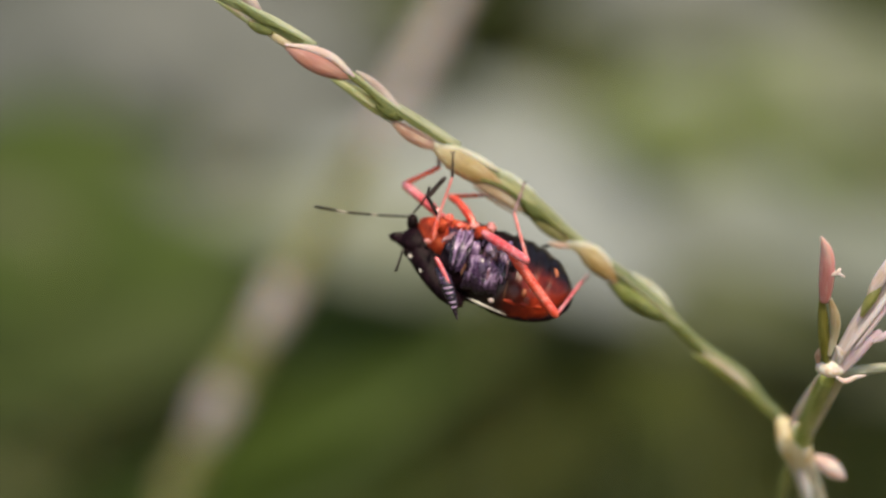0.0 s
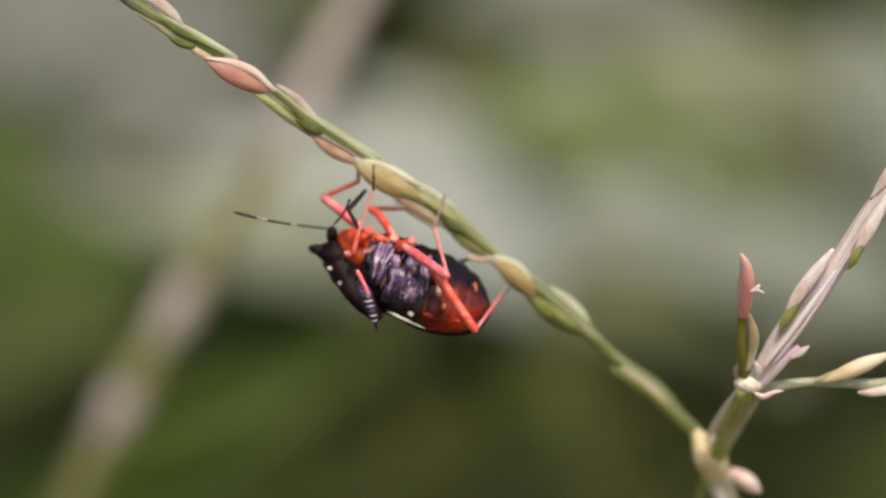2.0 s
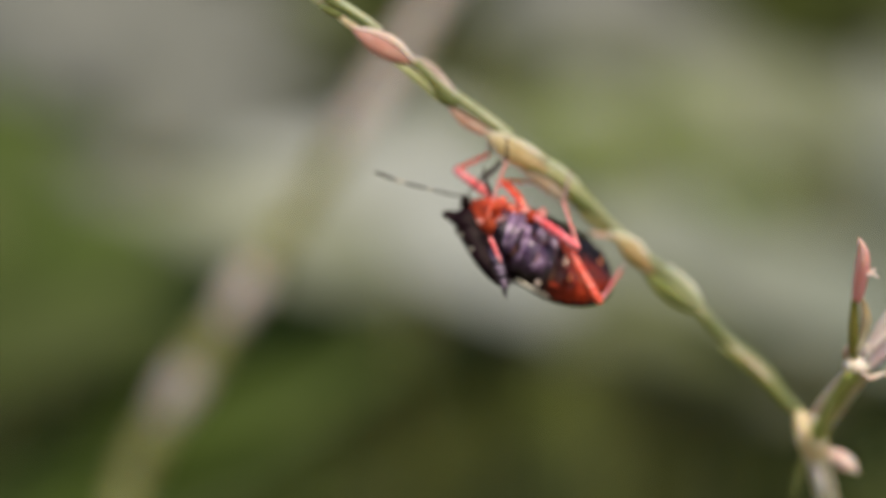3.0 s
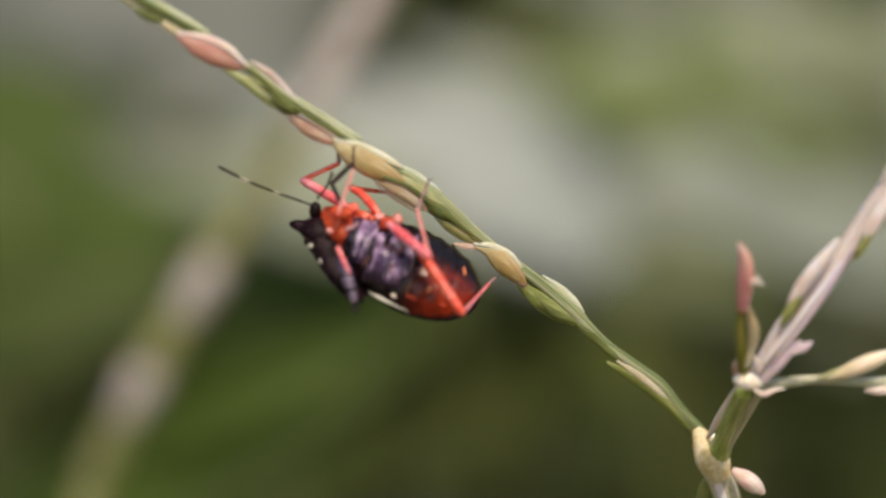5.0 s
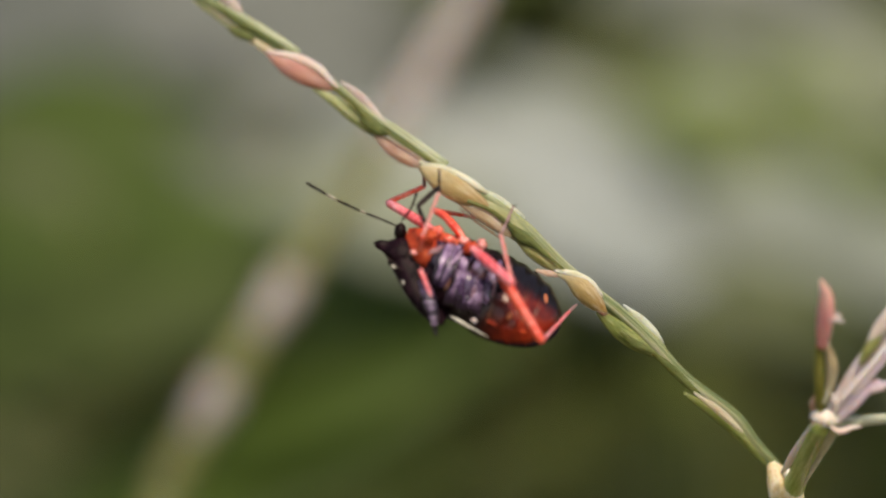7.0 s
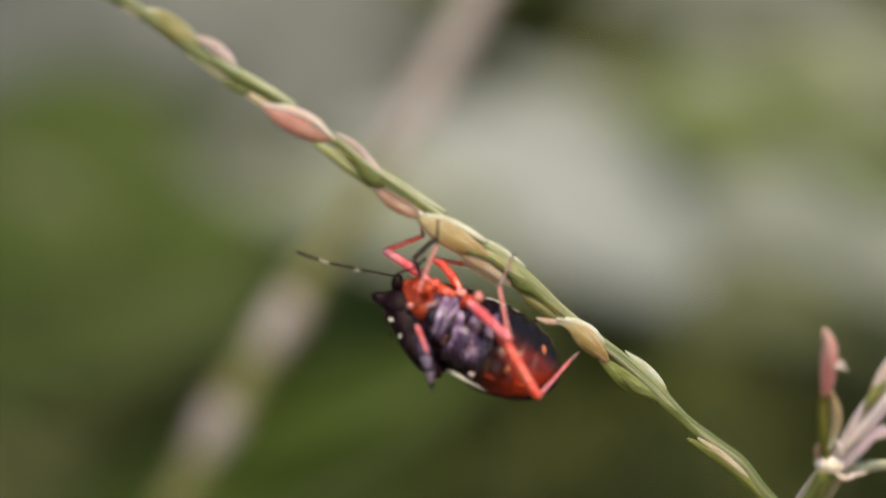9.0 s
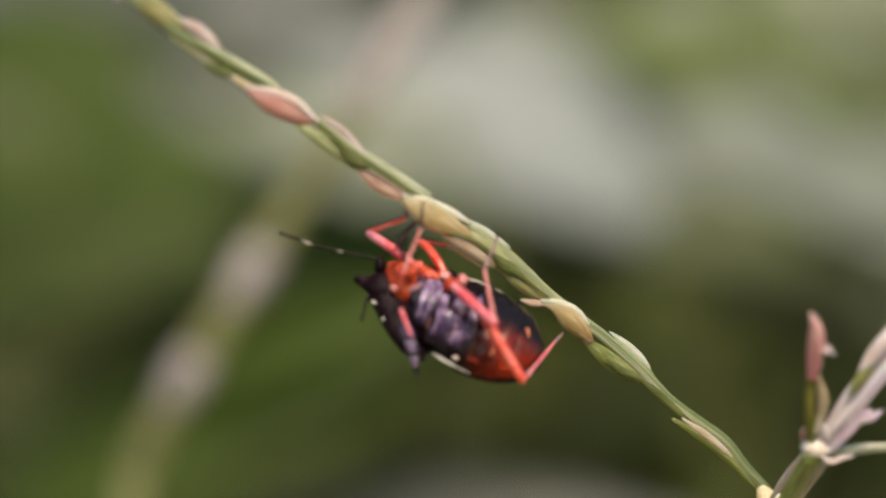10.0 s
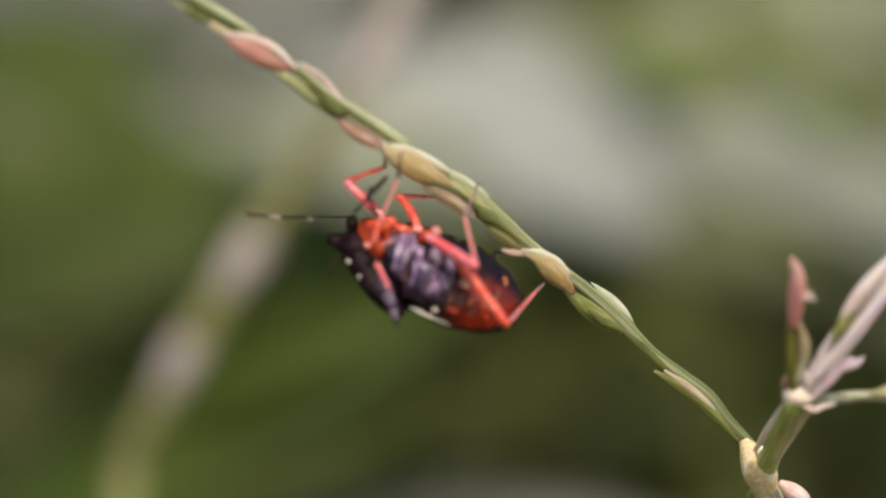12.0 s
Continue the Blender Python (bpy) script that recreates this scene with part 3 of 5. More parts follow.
    strip("joint", [(-21.77, -7.29, 18.42), (-21.12, -7.02, 18.10), (-20.75, -6.87, 17.93), (-20.44, -6.74, 17.75)], [0.10, 0.32, 0.29, 0.10], M_shade_and_joint, 0.45)
    strip("husk", [(-20.83, -6.74, 17.83), (-20.21, -6.48, 17.51), (-19.71, -6.27, 17.28), (-19.22, -6.06, 17.11)], [0.10, 0.29, 0.26, 0.10], M_tanpale, 0.45)
    strip("husk", [(-23.22, -7.74, 19.02), (-22.39, -7.40, 18.68), (-21.78, -7.14, 18.33), (-21.26, -6.92, 18.04)], [0.13, 0.29, 0.25, 0.10], M_internode, 0.45)
    strip("glume", [(-23.01, -7.73, 19.41), (-22.24, -7.41, 19.07), (-21.47, -7.09, 18.59), (-20.86, -6.83, 18.11)], [0.10, 0.25, 0.25, 0.10], M_pale, 0.45)
    strip("glume", [(-16.15, -4.70, 15.12), (-14.01, -3.80, 13.99), (-12.42, -3.13, 13.10), (-11.08, -2.57, 12.42)], [0.13, 0.29, 0.29, 0.13], M_lit_margin, 0.43)
    strip("husk", [(-17.08, -5.13, 15.14), (-15.52, -4.47, 14.23), (-14.57, -4.08, 13.58), (-13.84, -3.77, 13.18)], [0.13, 0.32, 0.26, 0.10], M_internode, 0.43)
    strip("crease_shade", [(-15.87, -4.92, 14.84), (-14.36, -4.28, 13.86), (-13.48, -3.91, 13.47), (-11.83, -3.22, 12.58)], [0.06, 0.23, 0.13, 0.05], M_shade_and_joint, 0.36)
    strip("joint", [(-15.09, -4.51, 13.62), (-14.55, -4.28, 13.34), (-14.05, -4.07, 13.16), (-13.61, -3.89, 13.05)], [0.13, 0.29, 0.26, 0.10], M_shade_and_joint, 0.43)
    strip("husk", [(-14.26, -3.94, 13.30), (-13.50, -3.62, 12.84), (-12.80, -3.33, 12.40), (-12.10, -3.03, 11.90)], [0.13, 0.26, 0.26, 0.13], M_tan, 0.43)
    strip("husk", [(-12.89, -3.45, 12.23), (-11.83, -3.01, 11.67), (-10.81, -2.58, 11.11), (-9.85, -2.17, 10.68), (-9.07, -1.85, 10.40)], [0.13, 0.55, 0.59, 0.39, 0.10], M_pink, 0.5)
    # pale upper glume, which also carries the pink husk's highlight in its colour
    strip("glume", [(-12.97, -3.65, 12.38), (-11.45, -3.01, 12.17), (-10.16, -2.48, 11.65), (-9.33, -2.12, 10.92), (-8.81, -1.91, 10.47)], [0.07, 0.22, 0.26, 0.20, 0.08], M_blush, 0.36)
    strip("husk", [(-8.72, -1.64, 10.84), (-7.85, -1.26, 10.25), (-7.03, -0.89, 9.45), (-6.31, -0.58, 8.66), (-5.72, -0.33, 8.05)], [0.07, 0.25, 0.29, 0.22, 0.08], M_rosepale, 0.43)
    strip("husk", [(-10.30, -2.30, 10.41), (-9.04, -1.77, 9.75), (-7.90, -1.30, 8.99), (-6.86, -0.86, 8.18), (-6.43, -0.68, 7.83)], [0.07, 0.30, 0.33, 0.26, 0.10], M_internode, 0.43)
    strip("crease_shade", [(-9.19, -2.23, 10.55), (-7.96, -1.71, 9.56), (-6.91, -1.27, 8.57), (-6.00, -0.89, 7.89)], [0.07, 0.13, 0.23, 0.10], M_shade_and_joint, 0.36)
    strip("joint", [(-7.50, -1.44, 8.75), (-6.85, -1.17, 8.37), (-6.42, -0.99, 8.12), (-5.93, -0.78, 7.86)], [0.13, 0.36, 0.33, 0.10], M_shade_and_joint, 0.43)
    strip("edge", [(-10.22, -2.42, 10.27), (-9.19, -1.99, 9.51), (-8.06, -1.51, 8.62), (-6.65, -0.92, 7.69)], [0.03, 0.07, 0.08, 0.05], M_shade_and_joint, 0.36)
    strip("husk", [(-6.59, -0.81, 7.82), (-5.61, -0.39, 7.05), (-4.62, 0.02, 6.53), (-3.63, 0.44, 6.15)], [0.13, 0.43, 0.43, 0.17], M_rosehusk, 0.43)
    strip("edge", [(-6.50, -0.95, 7.42), (-5.62, -0.72, 6.64), (-4.60, -0.30, 6.12), (-3.72, 0.10, 5.98)], [0.02, 0.06, 0.06, 0.02], M_rust, 0.5)
    strip("edge", [(-6.32, -1.11, 8.25), (-4.95, -0.53, 7.38), (-3.56, 0.05, 6.58), (-3.29, 0.17, 6.35)], [0.10, 0.13, 0.10, 0.03], M_shade_and_joint, 0.36)
    strip("glume", [(-6.15, -0.49, 8.79), (-4.96, 0.00, 7.96), (-3.64, 0.56, 7.08), (-2.37, 1.09, 6.34)], [0.10, 0.20, 0.23, 0.13], M_lit_margin, 0.43)
    strip("husk", [(-3.96, 0.19, 6.18), (-2.90, 0.64, 5.49), (-1.70, 1.14, 4.78), (-0.62, 1.59, 4.19), (0.45, 2.05, 3.59)], [0.27, 0.70, 0.74, 0.50, 0.13], M_amberhusk, 0.5)
    strip("glume", [(-4.02, 0.02, 6.37), (-2.37, 0.71, 5.96), (-1.03, 1.28, 5.32), (0.04, 1.73, 4.69)], [0.10, 0.20, 0.23, 0.10], M_cream, 0.36)
    strip("bract", [(-0.43, 1.84, 4.96), (0.65, 2.30, 4.43), (1.67, 2.72, 3.77), (2.35, 3.01, 3.27)], [0.05, 0.17, 0.13, 0.05], M_bractedge, 0.36)
    strip("husk", [(-0.89, 1.67, 4.35), (0.22, 2.14, 3.76), (1.57, 2.71, 2.86), (3.28, 3.42, 1.59), (4.83, 4.07, 0.41)], [0.30, 0.70, 0.74, 0.57, 0.20], M_palegreen, 0.47)
    strip("crease_shade", [(-1.12, 1.04, 4.18), (0.22, 1.60, 3.69), (1.40, 2.10, 2.83), (2.42, 2.52, 2.13), (3.51, 2.98, 1.26), (4.74, 3.50, 0.32)], [0.10, 0.13, 0.17, 0.27, 0.13, 0.07], M_shade_and_joint, 0.36)
    strip("joint", [(1.47, 2.21, 2.63), (2.15, 2.49, 2.20), (2.69, 2.72, 1.86), (3.17, 2.92, 1.49)], [0.13, 0.40, 0.30, 0.10], M_shade_and_joint, 0.43)
    strip("husk", [(-1.90, 1.10, 4.38), (-0.50, 1.60, 3.56), (0.72, 2.11, 2.76), (1.50, 2.40, 2.18)], [0.20, 0.42, 0.40, 0.13], M_rosetan, 0.43)
    strip("edge", [(-1.62, 0.71, 3.74), (-0.55, 1.16, 2.95), (1.07, 1.84, 1.92)], [0.03, 0.07, 0.05], M_rust, 0.36)
    strip("husk", [(1.61, 2.53, 2.29), (2.70, 2.99, 1.49), (3.79, 3.45, 0.72), (4.75, 3.85, 0.25)], [0.10, 0.47, 0.44, 0.14], M_limebrown, 0.43)
    strip("husk", [(4.31, 3.62, 0.08), (5.10, 3.95, -0.19), (5.86, 4.27, -0.80), (6.66, 4.61, -1.55), (7.39, 4.92, -2.27)], [0.17, 0.37, 0.66, 0.56, 0.14], M_amberhusk, 0.5)
    strip("pedicel", [(3.05, 3.09, 0.21), (3.73, 3.38, 0.04), (4.65, 3.77, 0.01), (5.17, 3.98, -0.06)], [0.07, 0.20, 0.17, 0.07], M_shinhusk, 0.43)
    strip("glume", [(4.20, 3.43, 0.21), (5.33, 3.91, 0.05), (6.40, 4.36, -0.50), (7.13, 4.66, -1.31)], [0.07, 0.20, 0.24, 0.10], M_cream, 0.36)
    strip("tip", [(6.83, 4.60, -2.13), (7.18, 4.74, -2.33), (7.52, 4.89, -2.30)], [0.03, 0.10, 0.03], M_rust, 0.43)
    strip("husk", [(6.91, 4.84, -2.17), (8.13, 5.35, -3.20), (9.18, 5.80, -3.92), (10.41, 6.31, -4.65)], [0.20, 0.52, 0.52, 0.24], M_greenlobe, 0.43)
    strip("crease_shade", [(8.28, 4.99, -3.32), (9.16, 5.36, -4.01), (10.04, 5.72, -4.39), (10.67, 5.99, -4.74)], [0.07, 0.27, 0.21, 0.07], M_shade_and_joint, 0.36)
    strip("husk", [(7.25, 5.11, -1.42), (8.65, 5.70, -2.62), (10.06, 6.29, -3.66), (11.05, 6.71, -4.46)], [0.17, 0.48, 0.45, 0.24], M_palegreen, 0.43)
    strip("bract", [(8.43, 5.52, -1.73), (9.52, 5.98, -2.56), (10.41, 6.35, -3.35), (11.01, 6.61, -4.04)], [0.05, 0.24, 0.21, 0.05], M_bractedge, 0.36)
    # shaded lower side of the stem, put in as a dark strip
    strip("edge", [(10.33, 6.13, -4.58), (11.47, 6.61, -5.45), (12.53, 7.05, -6.42), (13.43, 7.43, -7.12)], [0.10, 0.27, 0.24, 0.07], M_shade_and_joint, 0.36)
    strip("husk", [(12.38, 7.22, -7.02), (14.06, 7.93, -8.01), (15.93, 8.72, -9.36), (17.46, 9.36, -10.85), (18.27, 9.70, -11.68)], [0.10, 0.36, 0.47, 0.36, 0.14], M_greenlobe, 0.43)
    strip("glume", [(12.96, 6.80, -6.95), (14.22, 7.25, -7.80), (15.38, 7.75, -8.72), (16.13, 8.10, -9.38)], [0.07, 0.21, 0.21, 0.07], M_tanpale, 0.36)
    # joint, stems and the forking branches
    strip("node", [(17.95, 8.60, -11.25), (18.40, 8.20, -12.00), (18.80, 8.00, -12.75), (19.10, 8.20, -13.45), (19.42, 8.60, -14.25)], [0.30, 0.80, 1.08, 1.00, 0.66], M_node, 0.8, "swollen cream-yellow joint")
    strip("collar", [(18.55, 7.50, -11.40), (18.95, 7.30, -11.80), (19.35, 7.40, -12.35), (19.65, 7.60, -13.00)], [0.12, 0.36, 0.42, 0.20], M_fork, 0.6, "whitish collar of the joint")
    strip("culm", [(19.05, 9.20, -13.59), (19.57, 9.60, -14.46), (20.05, 10.20, -15.74), (21.01, 12.00, -18.56)], [0.80, 0.82, 0.79, 0.77], M_culm, 0.9, "pale grey stem")
    strip("bract", [(18.99, 8.60, -13.95), (19.35, 8.80, -14.81), (19.83, 9.40, -16.01), (20.15, 9.80, -16.92)], [0.07, 0.24, 0.24, 0.07], M_white, 0.4)
    strip("blade", [(18.76, 9.80, -14.06), (18.64, 10.00, -14.77), (18.48, 10.60, -15.77), (18.17, 11.00, -17.39)], [0.10, 0.31, 0.35, 0.10], M_lime, 0.4)
    strip("bud", [(20.16, 8.60, -13.75), (20.82, 8.30, -14.18), (21.48, 8.00, -14.67), (22.05, 7.80, -15.14)], [0.21, 0.52, 0.52, 0.14], M_blush, 0.8, "pinkish white bud")
    strip("internode", [(19.15, 8.20, -13.02), (19.48, 6.00, -11.48), (19.70, 2.50, -9.81), (19.87, -1.20, -8.25)], [0.74, 0.62, 0.57, 0.52], M_greennode, 0.9, "bright green internode")
    strip("sheath", [(18.47, 6.80, -11.67), (18.87, 5.00, -10.59), (19.21, 2.00, -9.31), (19.36, -1.60, -8.02)], [0.10, 0.27, 0.27, 0.10], M_white, 0.4)
    strip("sheath", [(19.61, 7.20, -12.74), (19.89, 5.00, -11.27), (20.22, 1.80, -9.70), (20.74, -1.60, -8.29)], [0.10, 0.34, 0.43, 0.23], M_shsheath, 0.4, "translucent pale sheath")
    strip("node", [(19.19, -2.00, -7.61), (19.61, -2.40, -7.65), (20.13, -2.40, -7.72), (20.83, -2.00, -7.74)], [0.24, 0.47, 0.50, 0.24], M_fork, 0.8, "cream white joint where the branches part")
    strip("bract", [(19.21, -2.40, -7.32), (19.16, -2.60, -6.79), (19.38, -2.70, -6.27)], [0.13, 0.19, 0.06], M_rosehusk, 0.5)
    strip("husk", [(19.71, -2.60, -7.31), (19.49, -3.20, -6.18), (19.34, -4.00, -4.68), (19.21, -4.60, -3.37)], [0.19, 0.32, 0.32, 0.19], M_olivestem, 0.6)
    strip("husk", [(19.80, -3.00, -6.84), (20.06, -3.60, -5.51), (20.03, -4.20, -4.51), (19.67, -4.80, -3.36)], [0.13, 0.29, 0.32, 0.13], M_tan, 0.6)
    strip("rose_bud", [(19.37, -4.60, -3.53), (19.40, -5.20, -2.55), (19.38, -6.00, -1.31), (19.29, -6.50, -0.53), (19.09, -6.90, -0.02), (18.88, -7.10, 0.37)], [0.29, 0.45, 0.48, 0.38, 0.22, 0.05], M_bud, 0.85, "rose pink bud with a curled tip")
    strip("stigma", [(19.60, -6.00, -1.92), (19.99, -6.00, -1.85), (20.44, -6.00, -2.05)], [0.11, 0.12, 0.05], M_blush, 0.7)
    strip("stigma", [(19.80, -6.00, -1.88), (20.05, -6.00, -1.69), (20.18, -6.00, -1.50)], [0.13, 0.13, 0.05], M_blush, 0.7)
    strip("branch", [(20.24, -2.00, -7.61), (21.04, -2.40, -6.28), (22.35, -2.90, -4.31), (23.82, -3.40, -2.35), (25.28, -3.80, -0.27), (26.78, -4.20, 2.19), (28.65, -4.60, 4.98), (31.10, -5.00, 8.83)], [0.36, 0.59, 0.75, 0.71, 0.61, 0.55, 0.48, 0.35], M_mauve, 0.8, "mauve branch")
    strip("rib", [(20.70, -3.10, -6.77), (22.10, -3.60, -4.87), (23.50, -4.10, -2.91), (25.07, -4.40, -0.71)], [0.06, 0.16, 0.16, 0.06], M_white, 0.5)
    strip("rib", [(21.29, -3.10, -6.51), (22.85, -3.60, -4.48), (24.21, -4.10, -2.43), (25.85, -4.60, 0.26)], [0.06, 0.16, 0.16, 0.06], M_lilacbract, 0.5)
    strip("husk", [(21.98, -3.80, -3.69), (22.61, -4.20, -2.45), (23.66, -4.60, -0.96), (24.81, -4.90, 0.58)], [0.13, 0.37, 0.40, 0.10], M_blushhusk, 0.6, "pinkish white husk with a tan base")
    strip("base", [(21.68, -3.60, -4.48), (22.03, -3.90, -3.75), (22.46, -4.10, -3.10), (22.83, -4.30, -2.58)], [0.10, 0.29, 0.29, 0.06], M_lime, 0.6)
    strip("husk", [(26.08, -4.60, -0.07), (26.61, -4.90, 1.03), (27.29, -5.10, 2.25), (28.22, -5.30, 3.92)], [0.10, 0.36, 0.38, 0.13], M_blushhusk, 0.6, "pinkish white husk with a tan base")
    strip("base", [(25.78, -4.40, -0.71), (26.06, -4.70, -0.13), (26.42, -4.90, 0.52), (26.66, -5.00, 1.03)], [0.06, 0.26, 0.22, 0.06], M_lime, 0.6)
    strip("husk", [(27.17, -4.60, 3.54), (27.90, -4.90, 4.63), (28.91, -5.00, 6.10), (30.10, -5.20, 7.76)], [0.10, 0.32, 0.32, 0.10], M_mauve, 0.6)
    strip("husk", [(29.14, -4.80, 4.98), (29.81, -5.00, 6.10), (30.68, -5.20, 7.54), (31.51, -5.40, 8.97)], [0.10, 0.42, 0.42, 0.10], M_white, 0.6)
    strip("sheath", [(20.59, -2.20, -7.95), (21.28, -2.60, -6.90), (22.12, -2.90, -5.98), (22.95, -3.10, -5.35)], [0.16, 0.46, 0.40, 0.12], M_lilacbract, 0.4, "lilac sheath")
    strip("bract", [(22.43, -3.30, -6.05), (22.99, -3.50, -5.72), (23.50, -3.60, -5.32)], [0.10, 0.23, 0.06], M_lilacbract, 0.4)
    strip("bract", [(20.24, -2.60, -8.16), (20.82, -2.60, -8.42), (21.48, -2.60, -8.17), (22.06, -2.60, -8.10)], [0.08, 0.17, 0.13, 0.05], M_blush, 0.5)
    strip("bract", [(20.50, -2.60, -7.45), (20.47, -2.80, -6.78), (20.19, -3.00, -6.19)], [0.10, 0.26, 0.06], M_mauve, 0.4)
    strip("side_branch", [(20.54, -1.60, -7.96), (22.17, -1.70, -7.80), (23.80, -1.80, -7.63), (25.74, -2.00, -7.69), (27.68, -2.10, -7.75), (30.27, -2.30, -7.49), (33.50, -2.50, -6.57)], [0.33, 0.33, 0.29, 0.29, 0.33, 0.33, 0.26], M_sidestem, 0.8, "grey-green side branch")
    strip("base", [(24.01, -2.20, -7.54), (24.76, -2.40, -7.34), (25.53, -2.50, -7.07), (26.14, -2.60, -6.81)], [0.10, 0.28, 0.28, 0.08], M_palegreen, 0.6)
    strip("husk", [(24.50, -2.40, -7.56), (25.75, -2.70, -7.05), (27.10, -2.80, -6.48), (28.70, -2.90, -5.85)], [0.13, 0.42, 0.46, 0.13], M_peach, 0.65, "peach and cream husk")
    strip("husk", [(26.67, -2.30, -8.26), (27.56, -2.50, -8.25), (28.75, -2.60, -8.05), (29.88, -2.70, -7.72)], [0.08, 0.27, 0.27, 0.08], M_blushhusk, 0.6)
    strip("husk", [(29.26, -2.50, -6.89), (30.53, -2.70, -6.36), (31.82, -2.80, -5.77), (33.10, -2.90, -5.25)], [0.10, 0.42, 0.42, 0.10], M_cream, 0.6)
    last = mm((21.01, 12.0, -18.56))
    part("lower_culm", sweep(bmesh.new(), [last, last.lerp(foot, 0.3) + Vector((0.006, 0, 0)), last.lerp(foot, 0.7) + Vector((0.005, 0, 0)), foot],
                             [0.00075, 0.0009, 0.0011, 0.0013], 12), M_culm, e)


seed_grass()


# ---- the bug ----
PIVOT = Vector((0.0, 1.0, 4.0))
U = Vector((-0.92, 0.0, 0.39)).normalized()
D_ = Vector((-0.39, 0.0, -0.92)).normalized()
C_ = Vector((0, -1, 0))
V = (D_ * math.cos(radians(45)) + C_ * math.sin(radians(45)))
W = (C_ * math.cos(radians(45)) - D_ * math.sin(radians(45)))
BUG0 = Vector((-1.13, 0.3, -0.6))


def bp(u, v, w):
    """A place on the bug in millimetres: u to the head, v to its side, w out of its belly."""
    return BUG0 + U * u + V * v + W * w


def loft(sections, sides=28, rough=0.0, seed=0, freq=1.2):
    """A body through cross sections (u, middle v, half width, belly height, back height, w of the widest line)."""
    bm = bmesh.new()
    rings = []
    for u, v0, a, hb, hd, w0 in sections:
        ring = []
        for k in range(sides):
            f = 2 * math.pi * k / sides
            c, s = math.cos(f), math.sin(f)
            p = Vector((u, v0 + a * c, w0 + (hb if s > 0 else hd) * s))
            if rough:
                p += Vector((0.4, c, s)) * rough * noise.noise(p * freq + Vector((seed, 0, 0)))
            ring.append(bm.verts.new(mm(bp(*p))))
        rings.append(ring)
    for i in range(len(rings) - 1):
        for k in range(sides):
            q = (k + 1) % sides
            bm.faces.new((rings[i][k], rings[i][q], rings[i + 1][q], rings[i + 1][k]))
    bm.faces.new(list(reversed(rings[0])))
    bm.faces.new(rings[-1])
    bmesh.ops.recalc_face_normals(bm, faces=bm.faces)
    return bm


def sections(table, n):
    return [tuple(q) for q in spline(table, n)]


def belly_skin():
    """Belly colours: black, passing into deep red towards the tail and the side."""
    m = M_belly0.copy()
    m.name = "belly_cuticle"
    n, l = m.node_tree.nodes, m.node_tree.links
    b = n["Principled BSDF"]
    mottle = b.inputs["Base Color"].links[0].from_socket
    tc = n.new("ShaderNodeTexCoord")
    off = n.new("ShaderNodeVectorMath")
    off.operation = 'ADD'
    off.inputs[1].default_value = (PIVOT - BUG0) / 1000
    l.new(tc.outputs["Object"], off.inputs[0])
    grade = []
    for axis, lo, hi in ((U, -0.0012, -0.0040), (V, -0.0004, 0.0016)):
        dot = n.new("ShaderNodeVectorMath")
        dot.operation = 'DOT_PRODUCT'
        dot.inputs[1].default_value = axis
        l.new(off.outputs[0], dot.inputs[0])
        mr = n.new("ShaderNodeMapRange")
        mr.interpolation_type = 'SMOOTHSTEP'
        mr.inputs[1].default_value, mr.inputs[2].default_value = lo, hi
        l.new(dot.outputs["Value"], mr.inputs[0])
        grade.append(mr)
    mul = n.new("ShaderNodeMath")
    mul.operation = 'MULTIPLY'
    l.new(grade[0].outputs[0], mul.inputs[0])
    l.new(grade[1].outputs[0], mul.inputs[1])
    mix = n.new("ShaderNodeMix")
    mix.data_type = 'RGBA'
    l.new(mul.outputs[0], mix.inputs[0])
    mix.inputs[6].default_value = (0.0065, 0.0022, 0.0030, 1)
    l.new(mottle, mix.inputs[7])
    l.new(mix.outputs[2], b.inputs["Base Color"])
    return m


M_belly0 = surface("belly_red", [(0.05, 0.004, 0.002), (0.15, 0.010, 0.004), (0.30, 0.022, 0.007), (0.42, 0.040, 0.012)], 300, 0.32, 0.35, 0.0001, coat=0.1, detail=2.0, spec=0.3)
M_belly = belly_skin()

BELLY = [(-5.75, 0, 0.35, 0.3, 0.2, -0.2), (-5.5, 0, 1.0, 0.7, 0.4, -0.2), (-4.8, 0.08, 2.11, 1.25, 0.6, -0.3), (-3.6, 0.13, 2.78, 1.7, 0.8, -0.35),
         (-2.2, 0.13, 3.05, 2.0, 0.9, -0.35), (-0.8, 0.15, 3.0, 2.05, 0.9, -0.35), (0.4, 0, 2.75, 1.9, 0.9, -0.3)]


def skin(u, v):
    """Height of the belly over the bug's widest line."""
    us = [r[0] for r in BELLY]
    v0, a, hb, w0 = (float(np.interp(u, us, [r[i] for r in BELLY])) for i in (1, 2, 3, 5))
    return w0 + hb * max(0.0, 1 - ((v - v0) / a) ** 2) ** 0.5


